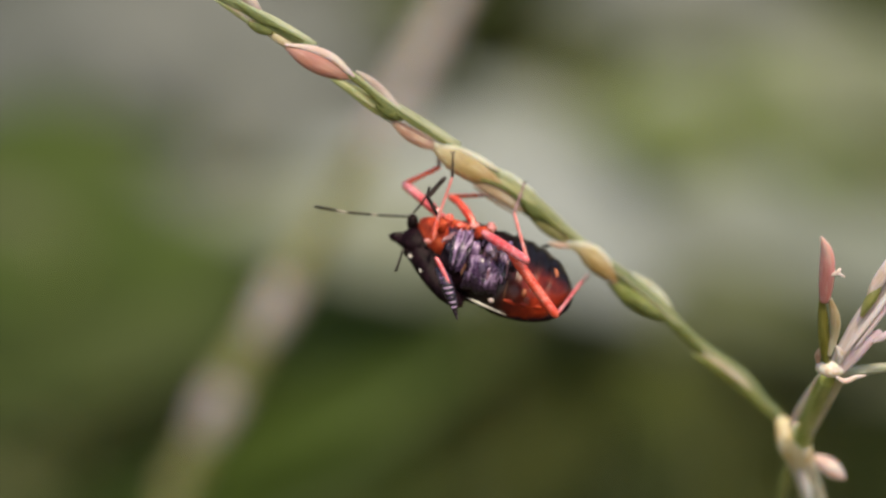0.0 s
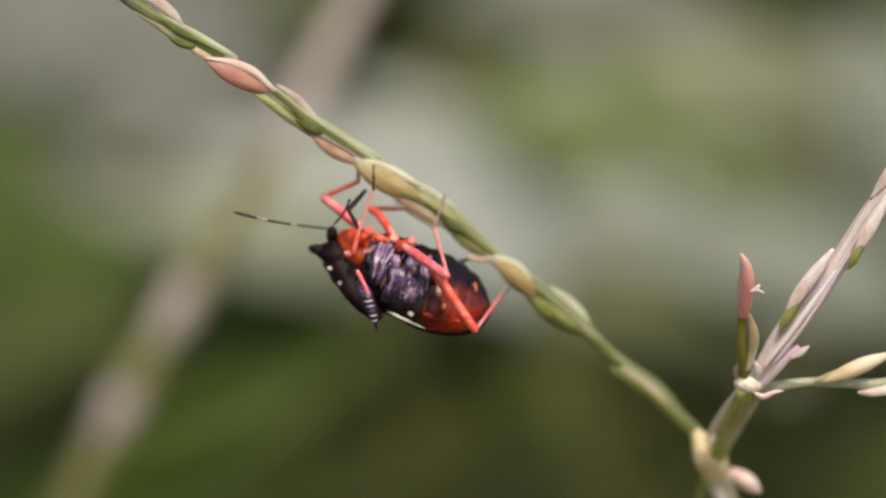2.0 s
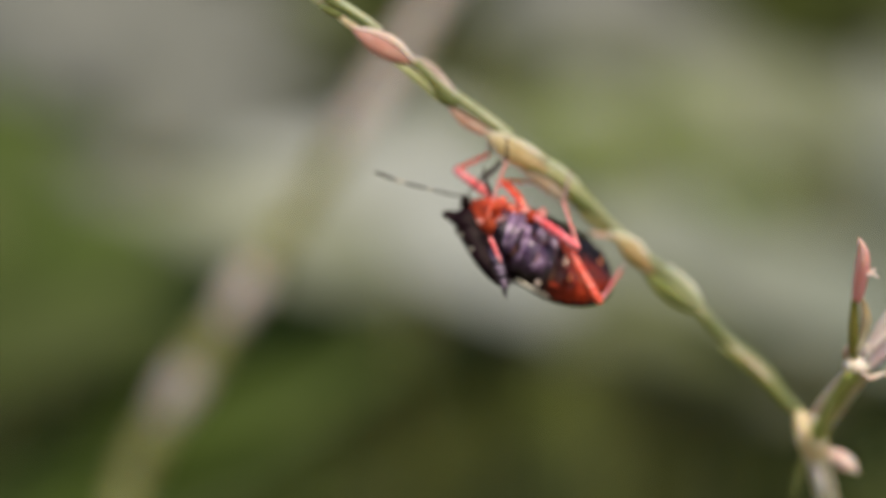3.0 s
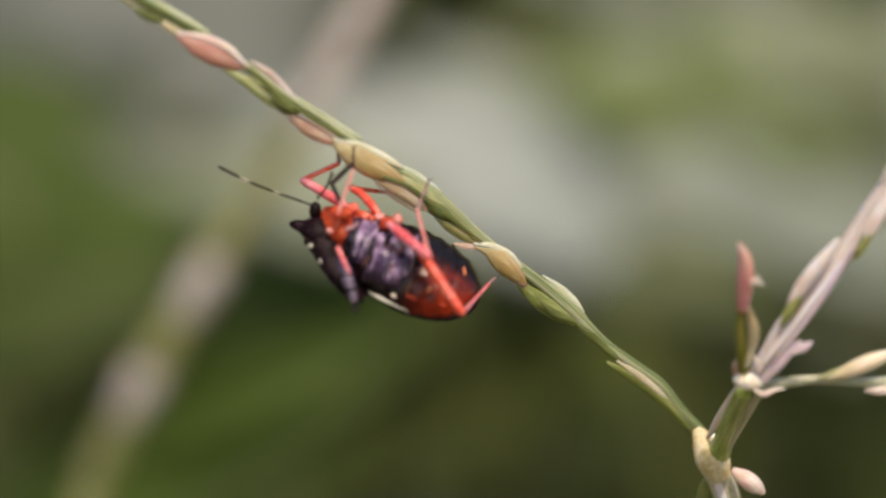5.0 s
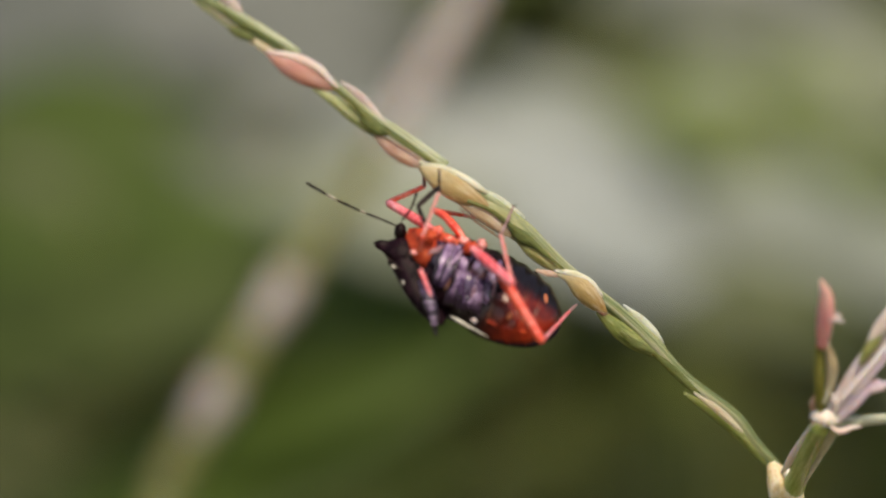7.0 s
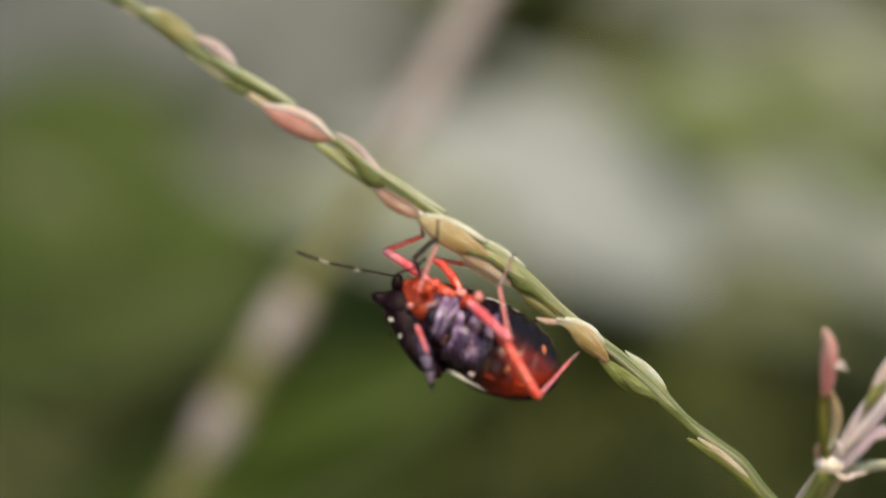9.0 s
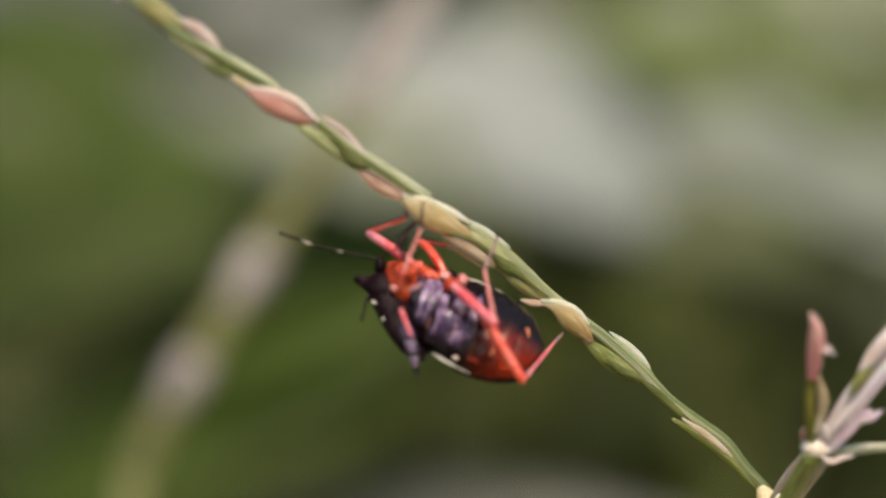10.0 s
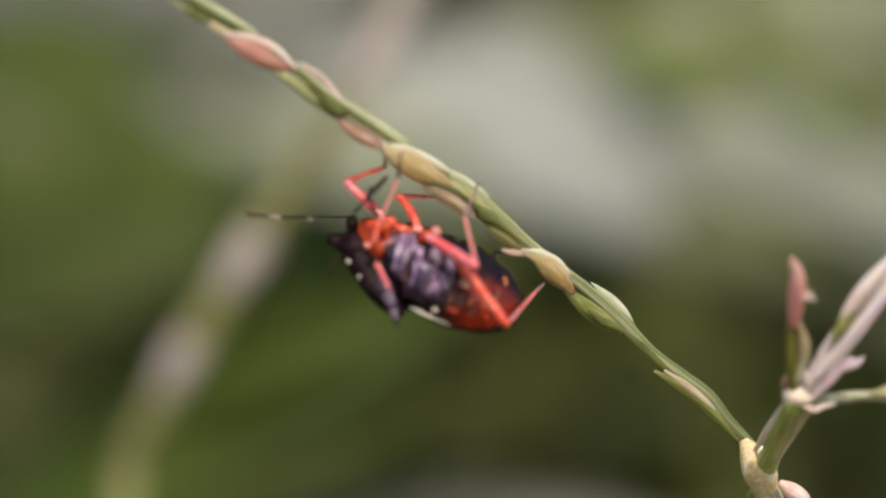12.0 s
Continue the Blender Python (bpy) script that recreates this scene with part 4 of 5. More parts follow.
def spot(bug, name, u, v, ru, rv, m, w=None, turn=0.0):
    """A flat mark on the bug's skin."""
    w0 = skin(u, v) if w is None else w
    du, dv = (skin(u + 0.05, v) - skin(u - 0.05, v)) / 0.1, (skin(u, v + 0.05) - skin(u, v - 0.05)) / 0.1
    if w is not None:
        du, dv = 0.0, -0.8
    nrm = (W - U * du - V * max(-2.5, dv)).normalized()
    ax = (U * math.cos(radians(turn)) + V * math.sin(radians(turn)))
    ax = (ax - nrm * ax.dot(nrm)).normalized()
    rot = Matrix((ax, nrm.cross(ax), nrm)).transposed()
    return part(name, bulb(bp(u, v, w0), ru, rv, 0.07, 0.2, int(u * 10) % 7, rot, 12), m, bug)


def scute(corners, height, h, ridges=2, seed=0, n=11):
    """A domed, faintly ridged plate over four corners (u, v) on a surface of the bug, with a turned-in edge."""
    bm = bmesh.new()
    c = [Vector(q) for q in corners]
    top, low = [], []
    for i in range(n):
        a = i / (n - 1)
        rows = ([], [])
        for j in range(n):
            b = j / (n - 1)
            q = (c[0] * (1 - a) + c[1] * a) * (1 - b) + (c[3] * (1 - a) + c[2] * a) * b
            q = q + Vector((noise.noise(Vector((q.x * 1.4, q.y * 1.4, seed))), noise.noise(Vector((q.x * 1.4, q.y * 1.4, seed + 7))))) * 0.14
            dome = max(0.0, math.sin(math.pi * a) * math.sin(math.pi * b)) ** 0.4
            w = height(q.x, q.y) - 0.10 + h * dome + 0.035 * math.sin(2 * math.pi * ridges * a + 2.2 * b + seed) * dome + 0.05 * noise.noise(Vector((q.x * 3.5, q.y * 2.0, seed))) * dome
            rows[0].append(bm.verts.new(mm(bp(q.x, q.y, w))))
            rows[1].append(bm.verts.new(mm(bp(q.x, q.y, height(q.x, q.y) - 0.22))))
        top.append(rows[0])
        low.append(rows[1])
    for i in range(n - 1):
        for j in range(n - 1):
            bm.faces.new((top[i][j], top[i][j + 1], top[i + 1][j + 1], top[i + 1][j]))
            bm.faces.new((low[i][j], low[i + 1][j], low[i + 1][j + 1], low[i][j + 1]))
        for q in (0, n - 1):
            bm.faces.new((top[i][q], top[i + 1][q], low[i + 1][q], low[i][q]))
            bm.faces.new((top[q][i], top[q][i + 1], low[q][i + 1], low[q][i]))
    bmesh.ops.recalc_face_normals(bm, faces=bm.faces)
    return bm


def limb(a, b, ra, rb, mid=None, n=5, sides=12, bow=0.0):
    """A leg segment with a swollen middle and rounded ends, bowed upwards by bow."""
    a, b = Vector(a), Vector(b)
    mid = mid or max(ra, rb) * 1.08
    pts = [a.lerp(b, -0.03), a.lerp(b, 0.03), a.lerp(b, 0.3), a.lerp(b, 0.65), a.lerp(b, 0.95), a.lerp(b, 1.03)]
    pts = [p + Vector((0, 0, bow * math.sin(math.pi * min(1, max(0, k))))) for p, k in zip(pts, (0, 0.03, 0.3, 0.65, 0.95, 1))]
    return tube(pts, [ra * 0.35, ra * 0.9, mid, (mid + rb) / 2, rb, rb * 0.4], 4, sides=sides)


LEGS = []


def leg(bug, name, joints, radii, tones, claw=True, bow=0.0):
    """A leg as femur > tibia > tarsus. Joints in millimetres; the last tone is the foot's."""
    e = hinged(name, limb(joints[0], joints[1], radii[0] * 0.8, radii[0], radii[0] * 1.15, bow=bow), tones[0], bug, mm(joints[0]))
    knee = mm(joints[1])
    lower = [hinged("tibia", limb(joints[1], joints[2], radii[1], radii[1] * 0.8, radii[1] * 0.9), tones[1], e, knee)]
    a, b = Vector(joints[2]), Vector(joints[3])
    bmf = tube([a, a.lerp(b, 0.3), a.lerp(b, 0.36), a.lerp(b, 0.62), a.lerp(b, 0.68), b], [radii[2], radii[2] * 1.1, radii[2] * 0.75, radii[2] * 1.1, radii[2] * 0.75, radii[2] * 0.7], 3, sides=10)
    lower.append(hinged("tarsus", bmf, tones[2], e, knee))
    if claw:
        d = (b - a).normalized() * 0.28
        for sx in (-1, 1):
            lower.append(hinged("claw", tube([b, b + d * 0.6 + Vector((0.10 * sx, 0, 0)), b + d * 0.9 + Vector((0.14 * sx, 0.1, 0))], [0.05, 0.04, 0.015], 3, sides=6), M_smoke, e, knee))
    LEGS.append((e, lower, mm(joints[0]), knee, mm(joints[3])))
    return e


def antenna(bug, pts, at, label):
    """Five dark segments with pale rings between, jointed at the head."""
    root = None
    for i in range(len(pts) - 1):
        a, b = Vector(pts[i]), Vector(pts[i + 1])
        r = (0.065, 0.07, 0.075, 0.085, 0.085, 0.07)[i]
        bm = tube([a, a.lerp(b, 0.12), a.lerp(b, 0.5), a.lerp(b, 0.86), b], [r * 0.6, r * 0.9, r, r, r * 0.55], 3, sides=8)
        if root is None:
            root = hinged("antenna", bm, M_smoke, bug, mm(at), label)
        else:
            part("segment", bm, M_band if i % 2 and len(pts) > 4 else M_smoke, root)
    return root


def shield_bug():
    bug = thing("shield_bug", mm(PIVOT), "black and red spiny shield bug hanging under a grass stem", "insect")
    # abdomen: belly, back and rim
    part("abdomen", loft([(u, v0, a * (1 + 0.012 * math.sin(u * 6.6)), hb * (1 + 0.035 * math.sin(u * 6.6)), hd, w0) for u, v0, a, hb, hd, w0 in sections(BELLY, 9)], 40, 0.05, 2, 2.0),
         M_belly, bug, "glossy black and dark red belly")
    rim = []
    for k in range(25):
        f = math.pi * (k / 24 - 0.5)
        u = -1.2 - 4.65 * math.cos(f) ** 0.8
        rim.append(bp(u, 0.11 + 3.06 * math.sin(f), -0.44))
    part("rim", tube(rim, [0.10] + [0.17] * 23 + [0.10], 2, sides=8, flat=0.6), M_black, bug, "black rim of the abdomen")
    part("back", loft(sections([(-5.4, 0, 1.0, 0.1, 0.5, -0.4), (-4.0, 0, 2.3, 0.1, 0.9, -0.45), (-2, 0, 2.75, 0.1, 1.15, -0.5), (0.5, 0, 2.8, 0.1, 1.3, -0.5), (1.6, 0, 2.6, 0.1, 1.2, -0.5)], 4), 28), M_black, bug, "black folded wings and shield")
    # thorax
    part("breastplate", loft(sections([(-2.0, 0.35, 1.5, 1.9, 0.3, 0), (-1.5, 0.3, 2.15, 2.0, 0.3, 0), (-0.6, 0.25, 2.5, 2.06, 0.3, 0), (0.3, 0.2, 2.6, 2.08, 0.3, 0), (1.1, 0.15, 2.6, 1.98, 0.3, 0), (1.9, 0.1, 2.35, 1.78, 0.3, 0), (2.6, 0.1, 1.9, 1.4, 0.3, 0)], 7), 48, 0.10, 5, 2.3), M_black, bug, "purple-black breastplate")
    breast = lambda u, v: (2.12 - 0.10 * max(0.0, u - 0.6) - 0.06 * max(0.0, -u - 0.4)) * max(0.0, 1 - ((v - 0.2) / 2.85) ** 2) ** 0.5
    # lilac and pale lilac plates carry their highlights in the colour
    plates = [((2.65, -0.2), (2.0, -0.3), (1.80, 1.7), (2.50, 1.5), 0.16, 2, M_purple), ((1.92, -0.45), (1.22, -0.4), (1.10, 2.35), (1.78, 2.5), 0.24, 4, M_lilac),
              ((1.16, 0.30), (0.56, 0.35), (0.46, 1.30), (1.10, 1.38), 0.30, 2, M_sheen), ((1.15, -0.7), (0.2, -0.65), (0.2, 0.3), (1.12, 0.25), 0.18, 2, M_purple),
              ((0.92, 1.40), (-0.55, 1.12), (-1.20, 2.42), (0.55, 2.58), 0.22, 3, M_lilac), ((0.05, 1.55), (-0.80, 1.50), (-1.05, 2.12), (-0.10, 2.18), 0.32, 1, M_lilac),
              ((0.62, 1.52), (0.18, 1.46), (0.05, 2.40), (0.45, 2.48), 0.32, 2, M_lilac), ((0.36, 0.40), (-0.60, 0.30), (-0.72, 1.22), (0.30, 1.36), 0.26, 3, M_rosefold),
              ((-0.72, 0.15), (-1.55, 0.2), (-1.65, 2.25), (-0.95, 2.3), 0.14, 2, M_purple), ((1.0, 2.38), (0.02, 2.40), (-0.10, 2.92), (0.8, 2.95), 0.14, 3, M_purple), ((-0.05, 2.34), (-1.25, 2.34), (-1.35, 2.90), (-0.15, 2.92), 0.14, 3, M_purple),
              ((2.05, 1.55), (1.55, 1.75), (1.45, 2.55), (1.95, 2.40), 0.22, 2, M_purple), ((0.25, -0.55), (-0.9, -0.6), (-1.0, 0.15), (0.2, 0.3), 0.16, 2, M_purple)]
    for i, (*corners, h, ridges, m) in enumerate(plates):
        part("breast_plate", scute(corners, breast, h, ridges, i), m, bug)
    rnd = random.Random(11)
    # ridges and streaks; the pale lilac ones are highlights put into colour
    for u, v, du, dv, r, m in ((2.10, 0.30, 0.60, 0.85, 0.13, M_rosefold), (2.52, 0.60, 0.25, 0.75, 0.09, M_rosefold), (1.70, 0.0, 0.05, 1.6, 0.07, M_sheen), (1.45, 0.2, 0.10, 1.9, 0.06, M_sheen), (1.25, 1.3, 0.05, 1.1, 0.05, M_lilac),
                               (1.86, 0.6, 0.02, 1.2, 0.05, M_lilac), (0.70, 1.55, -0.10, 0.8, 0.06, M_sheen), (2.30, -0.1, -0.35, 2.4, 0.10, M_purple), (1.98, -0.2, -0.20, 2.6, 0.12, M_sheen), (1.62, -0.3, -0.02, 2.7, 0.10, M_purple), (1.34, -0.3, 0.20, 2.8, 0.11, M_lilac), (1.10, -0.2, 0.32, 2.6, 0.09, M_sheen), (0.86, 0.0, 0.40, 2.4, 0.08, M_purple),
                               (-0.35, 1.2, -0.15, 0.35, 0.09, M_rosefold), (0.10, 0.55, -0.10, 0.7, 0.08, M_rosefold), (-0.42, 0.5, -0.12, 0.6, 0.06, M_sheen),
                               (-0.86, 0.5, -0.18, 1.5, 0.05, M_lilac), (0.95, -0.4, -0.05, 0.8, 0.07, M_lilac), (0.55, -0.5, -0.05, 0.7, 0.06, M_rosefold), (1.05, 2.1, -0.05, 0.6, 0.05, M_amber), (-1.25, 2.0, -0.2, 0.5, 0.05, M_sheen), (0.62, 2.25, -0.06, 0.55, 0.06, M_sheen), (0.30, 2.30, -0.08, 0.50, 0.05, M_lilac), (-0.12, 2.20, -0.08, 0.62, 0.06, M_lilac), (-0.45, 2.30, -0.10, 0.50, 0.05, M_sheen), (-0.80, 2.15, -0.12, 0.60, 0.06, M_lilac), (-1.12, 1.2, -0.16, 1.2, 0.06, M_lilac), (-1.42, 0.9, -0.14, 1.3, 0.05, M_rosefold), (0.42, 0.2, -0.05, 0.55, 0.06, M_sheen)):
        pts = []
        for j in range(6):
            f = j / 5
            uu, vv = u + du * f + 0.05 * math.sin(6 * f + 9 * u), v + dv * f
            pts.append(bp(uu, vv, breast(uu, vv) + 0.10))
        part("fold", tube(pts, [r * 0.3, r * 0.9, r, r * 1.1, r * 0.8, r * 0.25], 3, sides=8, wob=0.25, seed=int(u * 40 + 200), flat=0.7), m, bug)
    # short extra streaks, the lilac and pale ones again painted highlights
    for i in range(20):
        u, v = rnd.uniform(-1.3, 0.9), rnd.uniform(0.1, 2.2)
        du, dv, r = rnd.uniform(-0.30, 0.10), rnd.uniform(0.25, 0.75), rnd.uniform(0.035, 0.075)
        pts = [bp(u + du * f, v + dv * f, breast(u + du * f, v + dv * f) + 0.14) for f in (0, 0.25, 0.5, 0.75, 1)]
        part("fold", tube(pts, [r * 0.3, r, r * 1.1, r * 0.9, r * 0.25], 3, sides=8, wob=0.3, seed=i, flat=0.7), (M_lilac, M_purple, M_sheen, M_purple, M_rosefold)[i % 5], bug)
    # collar plate with its two spines
    pro = loft(sections([(0.3, 0.05, 3.4, 0.30, 0.8, -0.65), (0.9, 0.08, 3.6, 0.55, 0.95, -0.6), (1.9, 0.1, 3.25, 0.75, 1.05, -0.55), (3.0, 0.06, 2.65, 0.85, 1.0, -0.4), (4.0, 0, 1.75, 0.8, 0.85, -0.3), (4.5, 0, 1.3, 0.6, 0.7, -0.25)], 5), 32, 0.05, 3, 2.5)
    part("collar_plate", pro, M_black, bug, "glossy black collar plate with pale dots")
    part("shoulder_spine", tube([bp(1.3, -2.6, -0.6), bp(1.1, -3.1, -0.75), bp(0.95, -3.5, -0.95), bp(0.85, -3.8, -1.15)], [0.36, 0.28, 0.17, 0.03], 5, sides=12), M_black, bug, "pointed black spine")
    line = [(-3.81, -2.60, -0.69), (-3.48, -3.10, -1.48), (-3.21, -3.40, -2.26), (-3.04, -3.60, -2.98), (-2.88, -3.70, -3.86)]
    spine = part("shoulder_spine", tube(line, [0.28, 0.40, 0.36, 0.22, 0.02], 6, sides=14, wob=0.10), M_purple, bug, "pointed purple spine with pale rings")
    for i in range(7):
        f = 0.18 + 0.10 * i
        q = spline([(*p, r) for p, r in zip(line, [0.28, 0.40, 0.36, 0.22, 0.02])], 20)
        q = q[int(f * (len(q) - 1))]
        a, r = Vector(q[:3]), q[3]
        part("ring", tube([a + Vector((-r * 0.9, -0.1, 0.10 - r * 0.2)), a + Vector((-r * 0.4, -r * 0.98, -0.02)), a + Vector((r * 0.5, -r * 0.95, 0.03)), a + Vector((r * 0.60, -r * 0.8, 0.06))], [0.02, 0.07, 0.055, 0.02], 4, sides=6), M_lilac if i % 3 == 1 else M_sheen, spine)
    for s in (1, -1):
        part("rim_stripe", tube([bp(0.2, 3.0 * s, -0.25), bp(-0.5, 3.13 * s, -0.2), bp(-1.3, 3.22 * s, -0.2), bp(-2.4, 3.26 * s, -0.25)], [0.02, 0.10, 0.06, 0.02], 4, sides=8), M_ivory, bug)
    for u, v, w, r, m in ((3.37, 2.2, -0.18, 0.13, M_ivory), (4.33, 1.5, -0.05, 0.11, M_ivory), (3.62, 0.75, 0.95, 0.17, M_shin)):
        spot(bug, "pale_dot", u, v, r * 1.5, r, m, w=w)
    # throat and head
    part("throat", loft(sections([(1.5, -0.45, 0.9, 1.75, 0.2, 0.3), (2.3, -0.40, 1.3, 1.62, 0.2, 0.3), (3.2, -0.45, 1.35, 1.42, 0.2, 0.2), (3.9, -0.62, 1.0, 1.25, 0.2, 0.1), (4.5, -0.75, 0.5, 0.85, 0.2, 0.1)], 5), 28, 0.07, 8, 2.5), M_orange, bug, "orange-red throat")
    head = part("head", loft(sections([(3.9, 0, 1.25, 0.75, 0.6, -0.1), (4.5, 0.05, 1.10, 0.7, 0.55, -0.05), (4.95, 0.22, 0.74, 0.48, 0.4, -0.05), (5.3, 0.34, 0.42, 0.28, 0.22, -0.1), (5.75, 0.36, 0.18, 0.12, 0.12, -0.15)], 5), 24, 0.06, 9, 3.0), M_black, bug, "black head")
    part("eye", bulb(bp(4.88, -0.70, 0.52), 0.37, 0.44, 0.56, 0.04, 1), M_eye, head)
    part("eye", bulb(bp(4.55, 1.0, -0.25), 0.30, 0.30, 0.34, 0.04, 2), M_eye, head)
    part("snout", tube([bp(5.1, 0.20, -0.1), bp(5.45, 0.30, -0.1), bp(5.75, 0.38, -0.1), bp(5.98, 0.42, -0.05)], [0.36, 0.32, 0.27, 0.08], 4, sides=12), M_black, head)
    edge = lambda u: float(np.interp(u, [r[0] for r in BELLY], [r[1] + r[2] for r in BELLY]))
    band = [bp(u, edge(u) - 0.34, skin(u, edge(u) - 0.34) - 0.04) for u in np.linspace(-1.75, -5.0, 9)]
    part("margin", tube(band, [0.03, 0.12, 0.16, 0.11, 0.17, 0.11, 0.16, 0.12, 0.03], 4, sides=10, flat=0.45), M_red, bug, "orange-red margin of the belly")
    for u0, v0, v1 in ((-1.70, 1.0, 3.0), (-2.45, 0.2, 2.95), (-3.25, -0.4, 2.7), (-4.05, -0.8, 2.3)):
        line = [bp(u0 - 0.10 * (v - v0), v, skin(u0 - 0.10 * (v - v0), v) + 0.02) for v in np.linspace(v0, v1, 7)]
        part("suture", tube(line, [0.02, 0.05, 0.05, 0.045, 0.05, 0.045, 0.02], 3, sides=6), M_amber if u0 > -2 else M_belly, bug)
    # orange and pale marks along the belly
    for u, v, ru, rv, turn in ((-2.98, 2.15, 0.14, 0.25, 10), (-4.5, -0.25, 0.16, 0.42, 20), (-3.75, 1.75, 0.17, 0.27, 10)):
        spot(bug, "orange_mark", u, v, ru, rv, M_spot, turn=turn)
    spot(bug, "pale_mark", -1.26, 3.02, 0.24, 0.17, M_blush)
    spot(bug, "pale_mark", -1.22, 0.08, 0.18, 0.38, M_sheen, w=breast(-1.22, 0.08) + 0.12, turn=15)
    # legs
    part("coxa", bulb((-1.06, -1.60, 1.29), 0.5, 0.5, 0.42, 0.2, 3), M_orange, bug)
    part("coxa", bulb((-0.46, -1.00, 1.53), 0.30, 0.3, 0.34, 0.2, 4), M_shin, bug)
    part("coxa", bulb((-0.53, -2.30, 0.30), 0.26, 0.3, 0.40, 0.45, 9), M_sheen, bug)
    part("coxa", bulb((-0.07, -2.50, 0.56), 0.22, 0.3, 0.30, 0.3, 10), M_orange, bug)
    part("coxa", bulb((-1.53, -0.20, 1.63), 0.40, 0.4, 0.36, 0.2, 5), M_shin, bug)
    part("coxa", bulb((-3.58, -1.00, 1.86), 0.42, 0.4, 0.40, 0.2, 6), M_orange, bug)
    part("coxa", bulb((-3.05, -0.80, 2.22), 0.34, 0.3, 0.30, 0.2, 7), M_coral, bug)
    part("coxa", bulb((-2.39, -0.90, 1.76), 0.36, 0.3, 0.26, 0.25, 8), M_coral, bug)
    leg(bug, "fore_leg", [(-3.34, 0.20, 2.30), (-5.99, 1.60, 4.07), (-3.75, 1.20, 4.95), (-3.78, 0.90, 5.80)], (0.26, 0.17, 0.11), (M_hotpink, M_coral, M_dusk))
    leg(bug, "fore_leg", [(-4.09, -2.20, 1.02), (-3.84, -2.80, 2.07), (-2.87, -1.90, 4.55), (-2.82, -1.00, 5.80)], (0.15, 0.105, 0.085), (M_coral, M_shin, M_smoke))
    leg(bug, "middle_leg", [(-1.40, -0.30, 1.56), (-3.03, 1.60, 3.53), (-1.32, 2.20, 3.31), (-0.54, 1.80, 3.20)], (0.22, 0.15, 0.11), (M_coral, M_coral, M_shin), bow=0.32)
    leg(bug, "middle_leg", [(-1.06, -1.90, 1.35), (1.50, -4.20, -0.55), (0.84, -1.20, 2.22), (1.58, 1.60, 3.93)], (0.27, 0.13, 0.10), (M_hotpink, M_shin, M_dusk))
    leg(bug, "hind_leg", [(0.39, -2.80, 0.30), (3.21, -3.00, -3.90), (5.07, 2.60, -2.20), (5.59, 4.30, -1.81)], (0.28, 0.135, 0.11), (M_coral, M_hotpink, M_dusk))
    leg(bug, "hind_leg", [(0.54, 1.00, 0.97), (2.83, 2.00, -0.98), (2.65, 3.20, -0.03), (3.26, 3.40, 0.10)], (0.22, 0.14, 0.10), (M_smoke, M_smoke, M_smoke), False)
    part("folded_shank", limb((-3.94, -3.00, -0.02), (-3.24, -3.50, -1.60), 0.14, 0.09), M_hotpink, bug, "pink folded shank")
    # beak and feelers
    beak = part("beak", limb((-3.70, -1.60, 2.48), (-4.27, -1.20, 3.68), 0.10, 0.12), M_smoke, bug, "dark jointed beak")
    part("segment", limb((-4.27, -1.20, 3.64), (-3.12, -0.60, 4.79), 0.15, 0.13), M_smoke, beak)
    a1 = antenna(bug, [(-5.30, 0.40, 2.42), (-7.41, 0.20, 3.00), (-7.74, 0.00, 3.10), (-9.16, -0.20, 3.56), (-9.76, -0.20, 3.80), (-11.06, -0.20, 4.36)], (-5.61, 0.40, 2.51), "long black feeler with pale rings")
    a2 = antenna(bug, [(-5.18, -0.60, 2.76), (-4.68, -0.80, 3.35), (-4.38, -0.90, 3.95), (-4.25, -0.90, 4.41)], (-5.18, -0.60, 2.76), "short dark feeler")
    a3 = antenna(bug, [(-5.96, -1.40, 0.56), (-6.15, -1.60, 0.03), (-6.31, -1.80, -0.36), (-6.47, -1.90, -0.76)], (-5.96, -1.40, 0.56), "dark feeler hanging down")
    return bug, a1, a2, a3


bug, feeler, feeler_short, feeler_low = shield_bug()


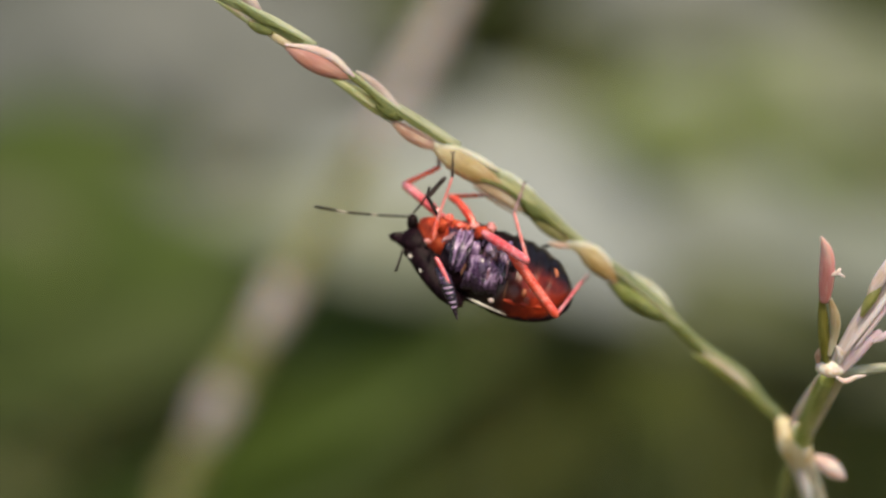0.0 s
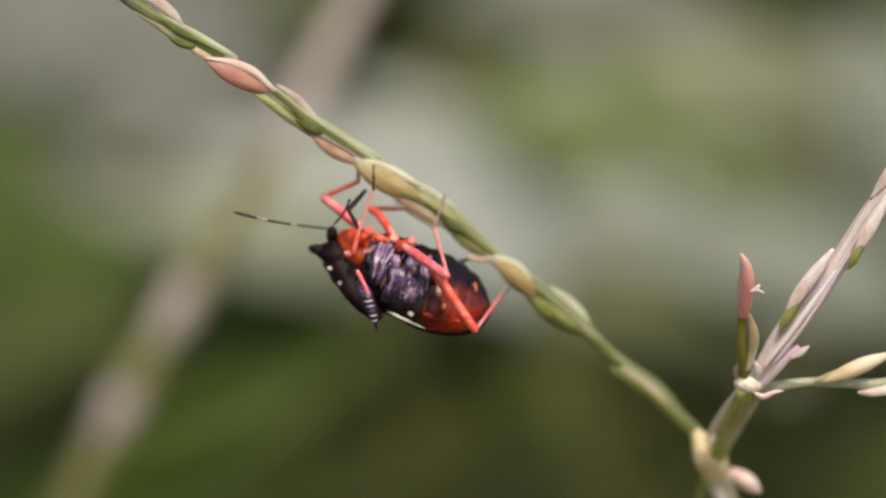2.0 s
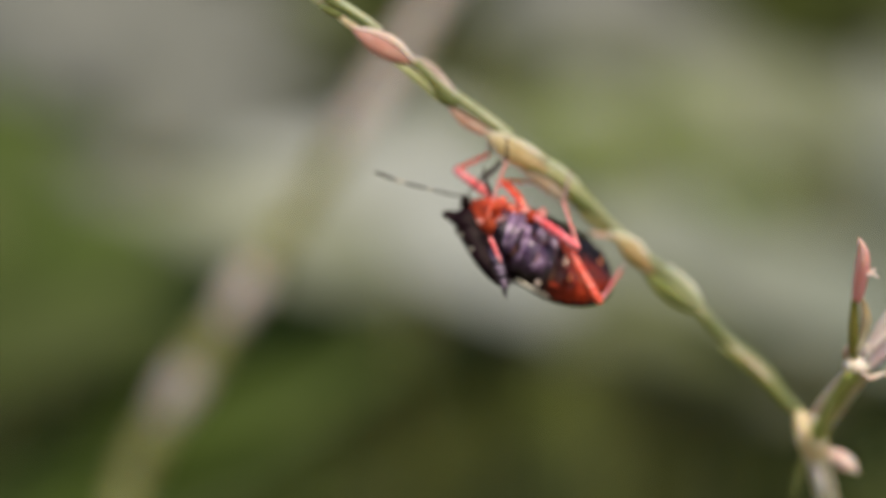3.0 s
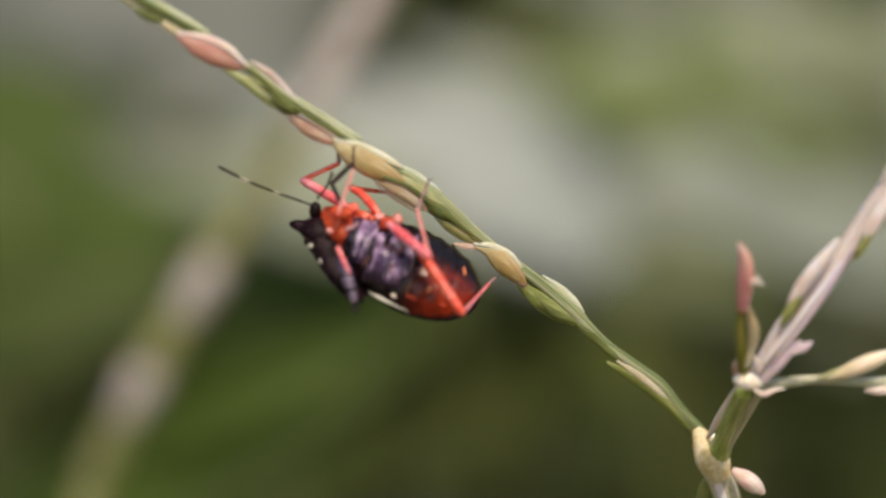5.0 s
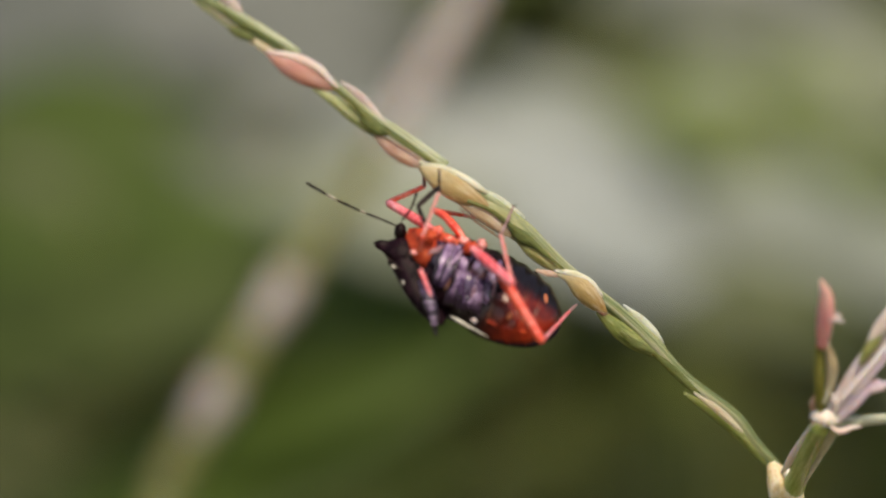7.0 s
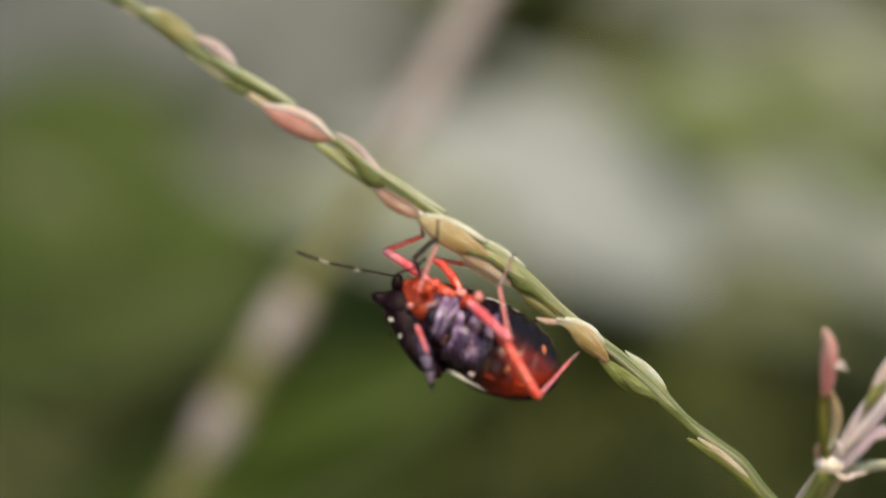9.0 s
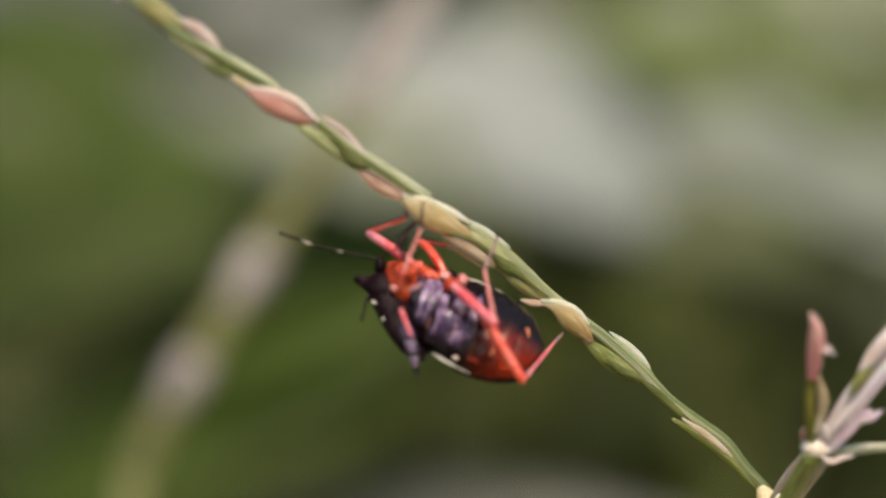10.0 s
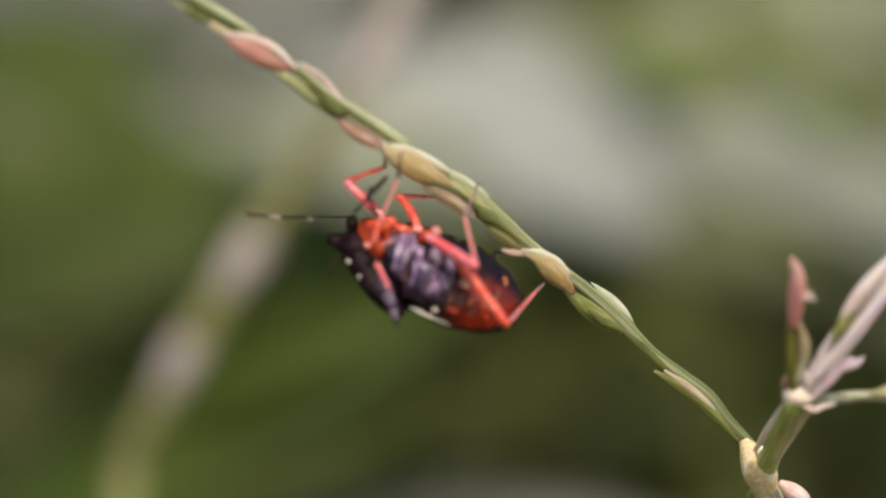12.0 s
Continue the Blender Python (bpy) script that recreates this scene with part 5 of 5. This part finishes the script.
def motions():
    """The bug sways on its feet under the stem, and its feelers swing."""
    sway = [
        (0, -0.193, 0.091, -0.284, 1.83, -2.73, -0.38),
        (0.5, -0.334, 0.073, -0.381, 2.11, -3.58, -0.07),
        (1, -0.387, 0.071, -0.437, 2.17, -3.60, -0.09),
        (1.5, -0.286, 0.130, -0.334, 2.03, -3.06, 0.96),
        (2, -0.216, 0.091, -0.215, 2.19, -2.13, 1.05),
        (2.5, 0.019, 0.111, -0.300, 2.27, -1.30, 1.18),
        (4.3, 0.006, -0.006, 0.022, -0.97, -1.03, 0.40),
        (4.5, 0.056, 0.053, -0.006, -0.24, -1.52, -0.39),
        (5, 0.176, 0.116, 0.092, -1.07, -0.56, -0.01),
        (5.5, 0.142, 0.013, 0.087, -0.24, 0.00, 0.35),
        (6, 0.201, 0.054, 0.160, -1.00, 0.40, -0.19),
        (6.5, 0.202, 0.015, 0.125, -1.09, 0.04, -0.07),
        (7, 0.274, 0.060, 0.111, -0.35, -0.03, -0.48),
        (7.2, 0.122, 0.019, 0.024, -1.38, -0.76, -0.64),
        (9, 0.135, 0.034, 0.084, 2.74, 0.23, -1.36),
        (9.5, 0.032, -0.066, 0.068, 4.07, -0.06, -1.20),
        (10, 0.074, -0.050, 0.103, 3.00, 0.24, -1.09),
        (10.5, -0.023, -0.054, 0.054, 3.08, -0.48, -0.72),
        (11, -0.220, -0.072, -0.067, 1.03, -1.93, 0.57),
        (11.5, -0.132, -0.089, -0.018, 0.79, -1.66, 0.75),
        (12, -0.498, -0.171, -0.212, -0.40, -3.69, 0.90),
    ]
    base = mm(PIVOT)
    poses = [(t, Matrix.Translation(base + Vector((x, y, z)) / 1000) @ Matrix.Rotation(radians(Vector((a, b, c)).length), 4, Vector((a, b, c))))
             for t, x, y, z, a, b, c in sway]
    walk(bug, poses)
    # each leg bends at hip and knee, so that its foot keeps its hold on the stem
    for femur, lower, hip, knee, foot in LEGS:
        at, bend = femur.location.copy(), lower[0].location.copy()
        H0, K0, F0 = hip - base, knee - base, foot - base
        la, lb = (K0 - H0).length, (F0 - K0).length
        upper_rows, lower_rows = [], []
        for t, m in poses:
            F = m.inverted() @ foot
            d = F - H0
            dist = min(max(d.length, abs(la - lb) * 1.02), (la + lb) * 0.995)
            n = d.normalized()
            x = (la * la - lb * lb + dist * dist) / (2 * dist)
            side = (K0 - H0) - n * (K0 - H0).dot(n)
            K = H0 + n * x + side.normalized() * max(0.0, la * la - x * x) ** 0.5
            up = (K0 - H0).rotation_difference(K - H0)
            low = (F0 - K0).rotation_difference(F - K)
            upper_rows.append((t, Matrix.Translation(at) @ up.to_matrix().to_4x4()))
            lower_rows.append((t, Matrix.Translation(bend) @ (up.inverted() @ low).to_matrix().to_4x4()))
        walk(femur, upper_rows)
        for piece in lower:
            walk(piece, lower_rows)
    swing = [(0, -9), (0.5, -8.5), (1, -8), (1.5, -5), (2, -6), (2.5, -6), (3.4, -2), (4.3, 1), (4.5, 3), (5, 4.5), (5.5, 0), (6, 4.5), (6.5, 5), (7, 5), (7.2, 4),
             (8.1, -1), (9, -5), (9.5, -2), (10, -4), (10.5, -5), (11, -8.5), (11.5, -10.5), (12, -12.5)]
    at = feeler.location.copy()
    walk(feeler, [(t, Matrix.Translation(at) @ pose(0, 0, 0, 0, d, 0)) for t, d in swing])
    at = feeler_short.location.copy()
    walk(feeler_short, [(t, Matrix.Translation(at) @ pose(0, 0, 0, 0, d, 0)) for t, d in ((0, 6), (2.5, 4), (5.5, 0), (7.2, -4), (9, 30), (10, 24), (11, 14), (12, 8))])
    low = feeler_low.location.copy()
    walk(feeler_low, [(t, Matrix.Translation(low) @ pose(0, 0, 0, d, e, 0)) for t, d, e in ((0, 0, 0), (1, 10, -20), (2, 20, -45), (4.3, 40, -75), (5.5, 50, -80), (7.2, 45, -70), (9, 20, -40), (10.5, 5, 0), (11.5, 0, 8), (12, 0, 14))])


motions()
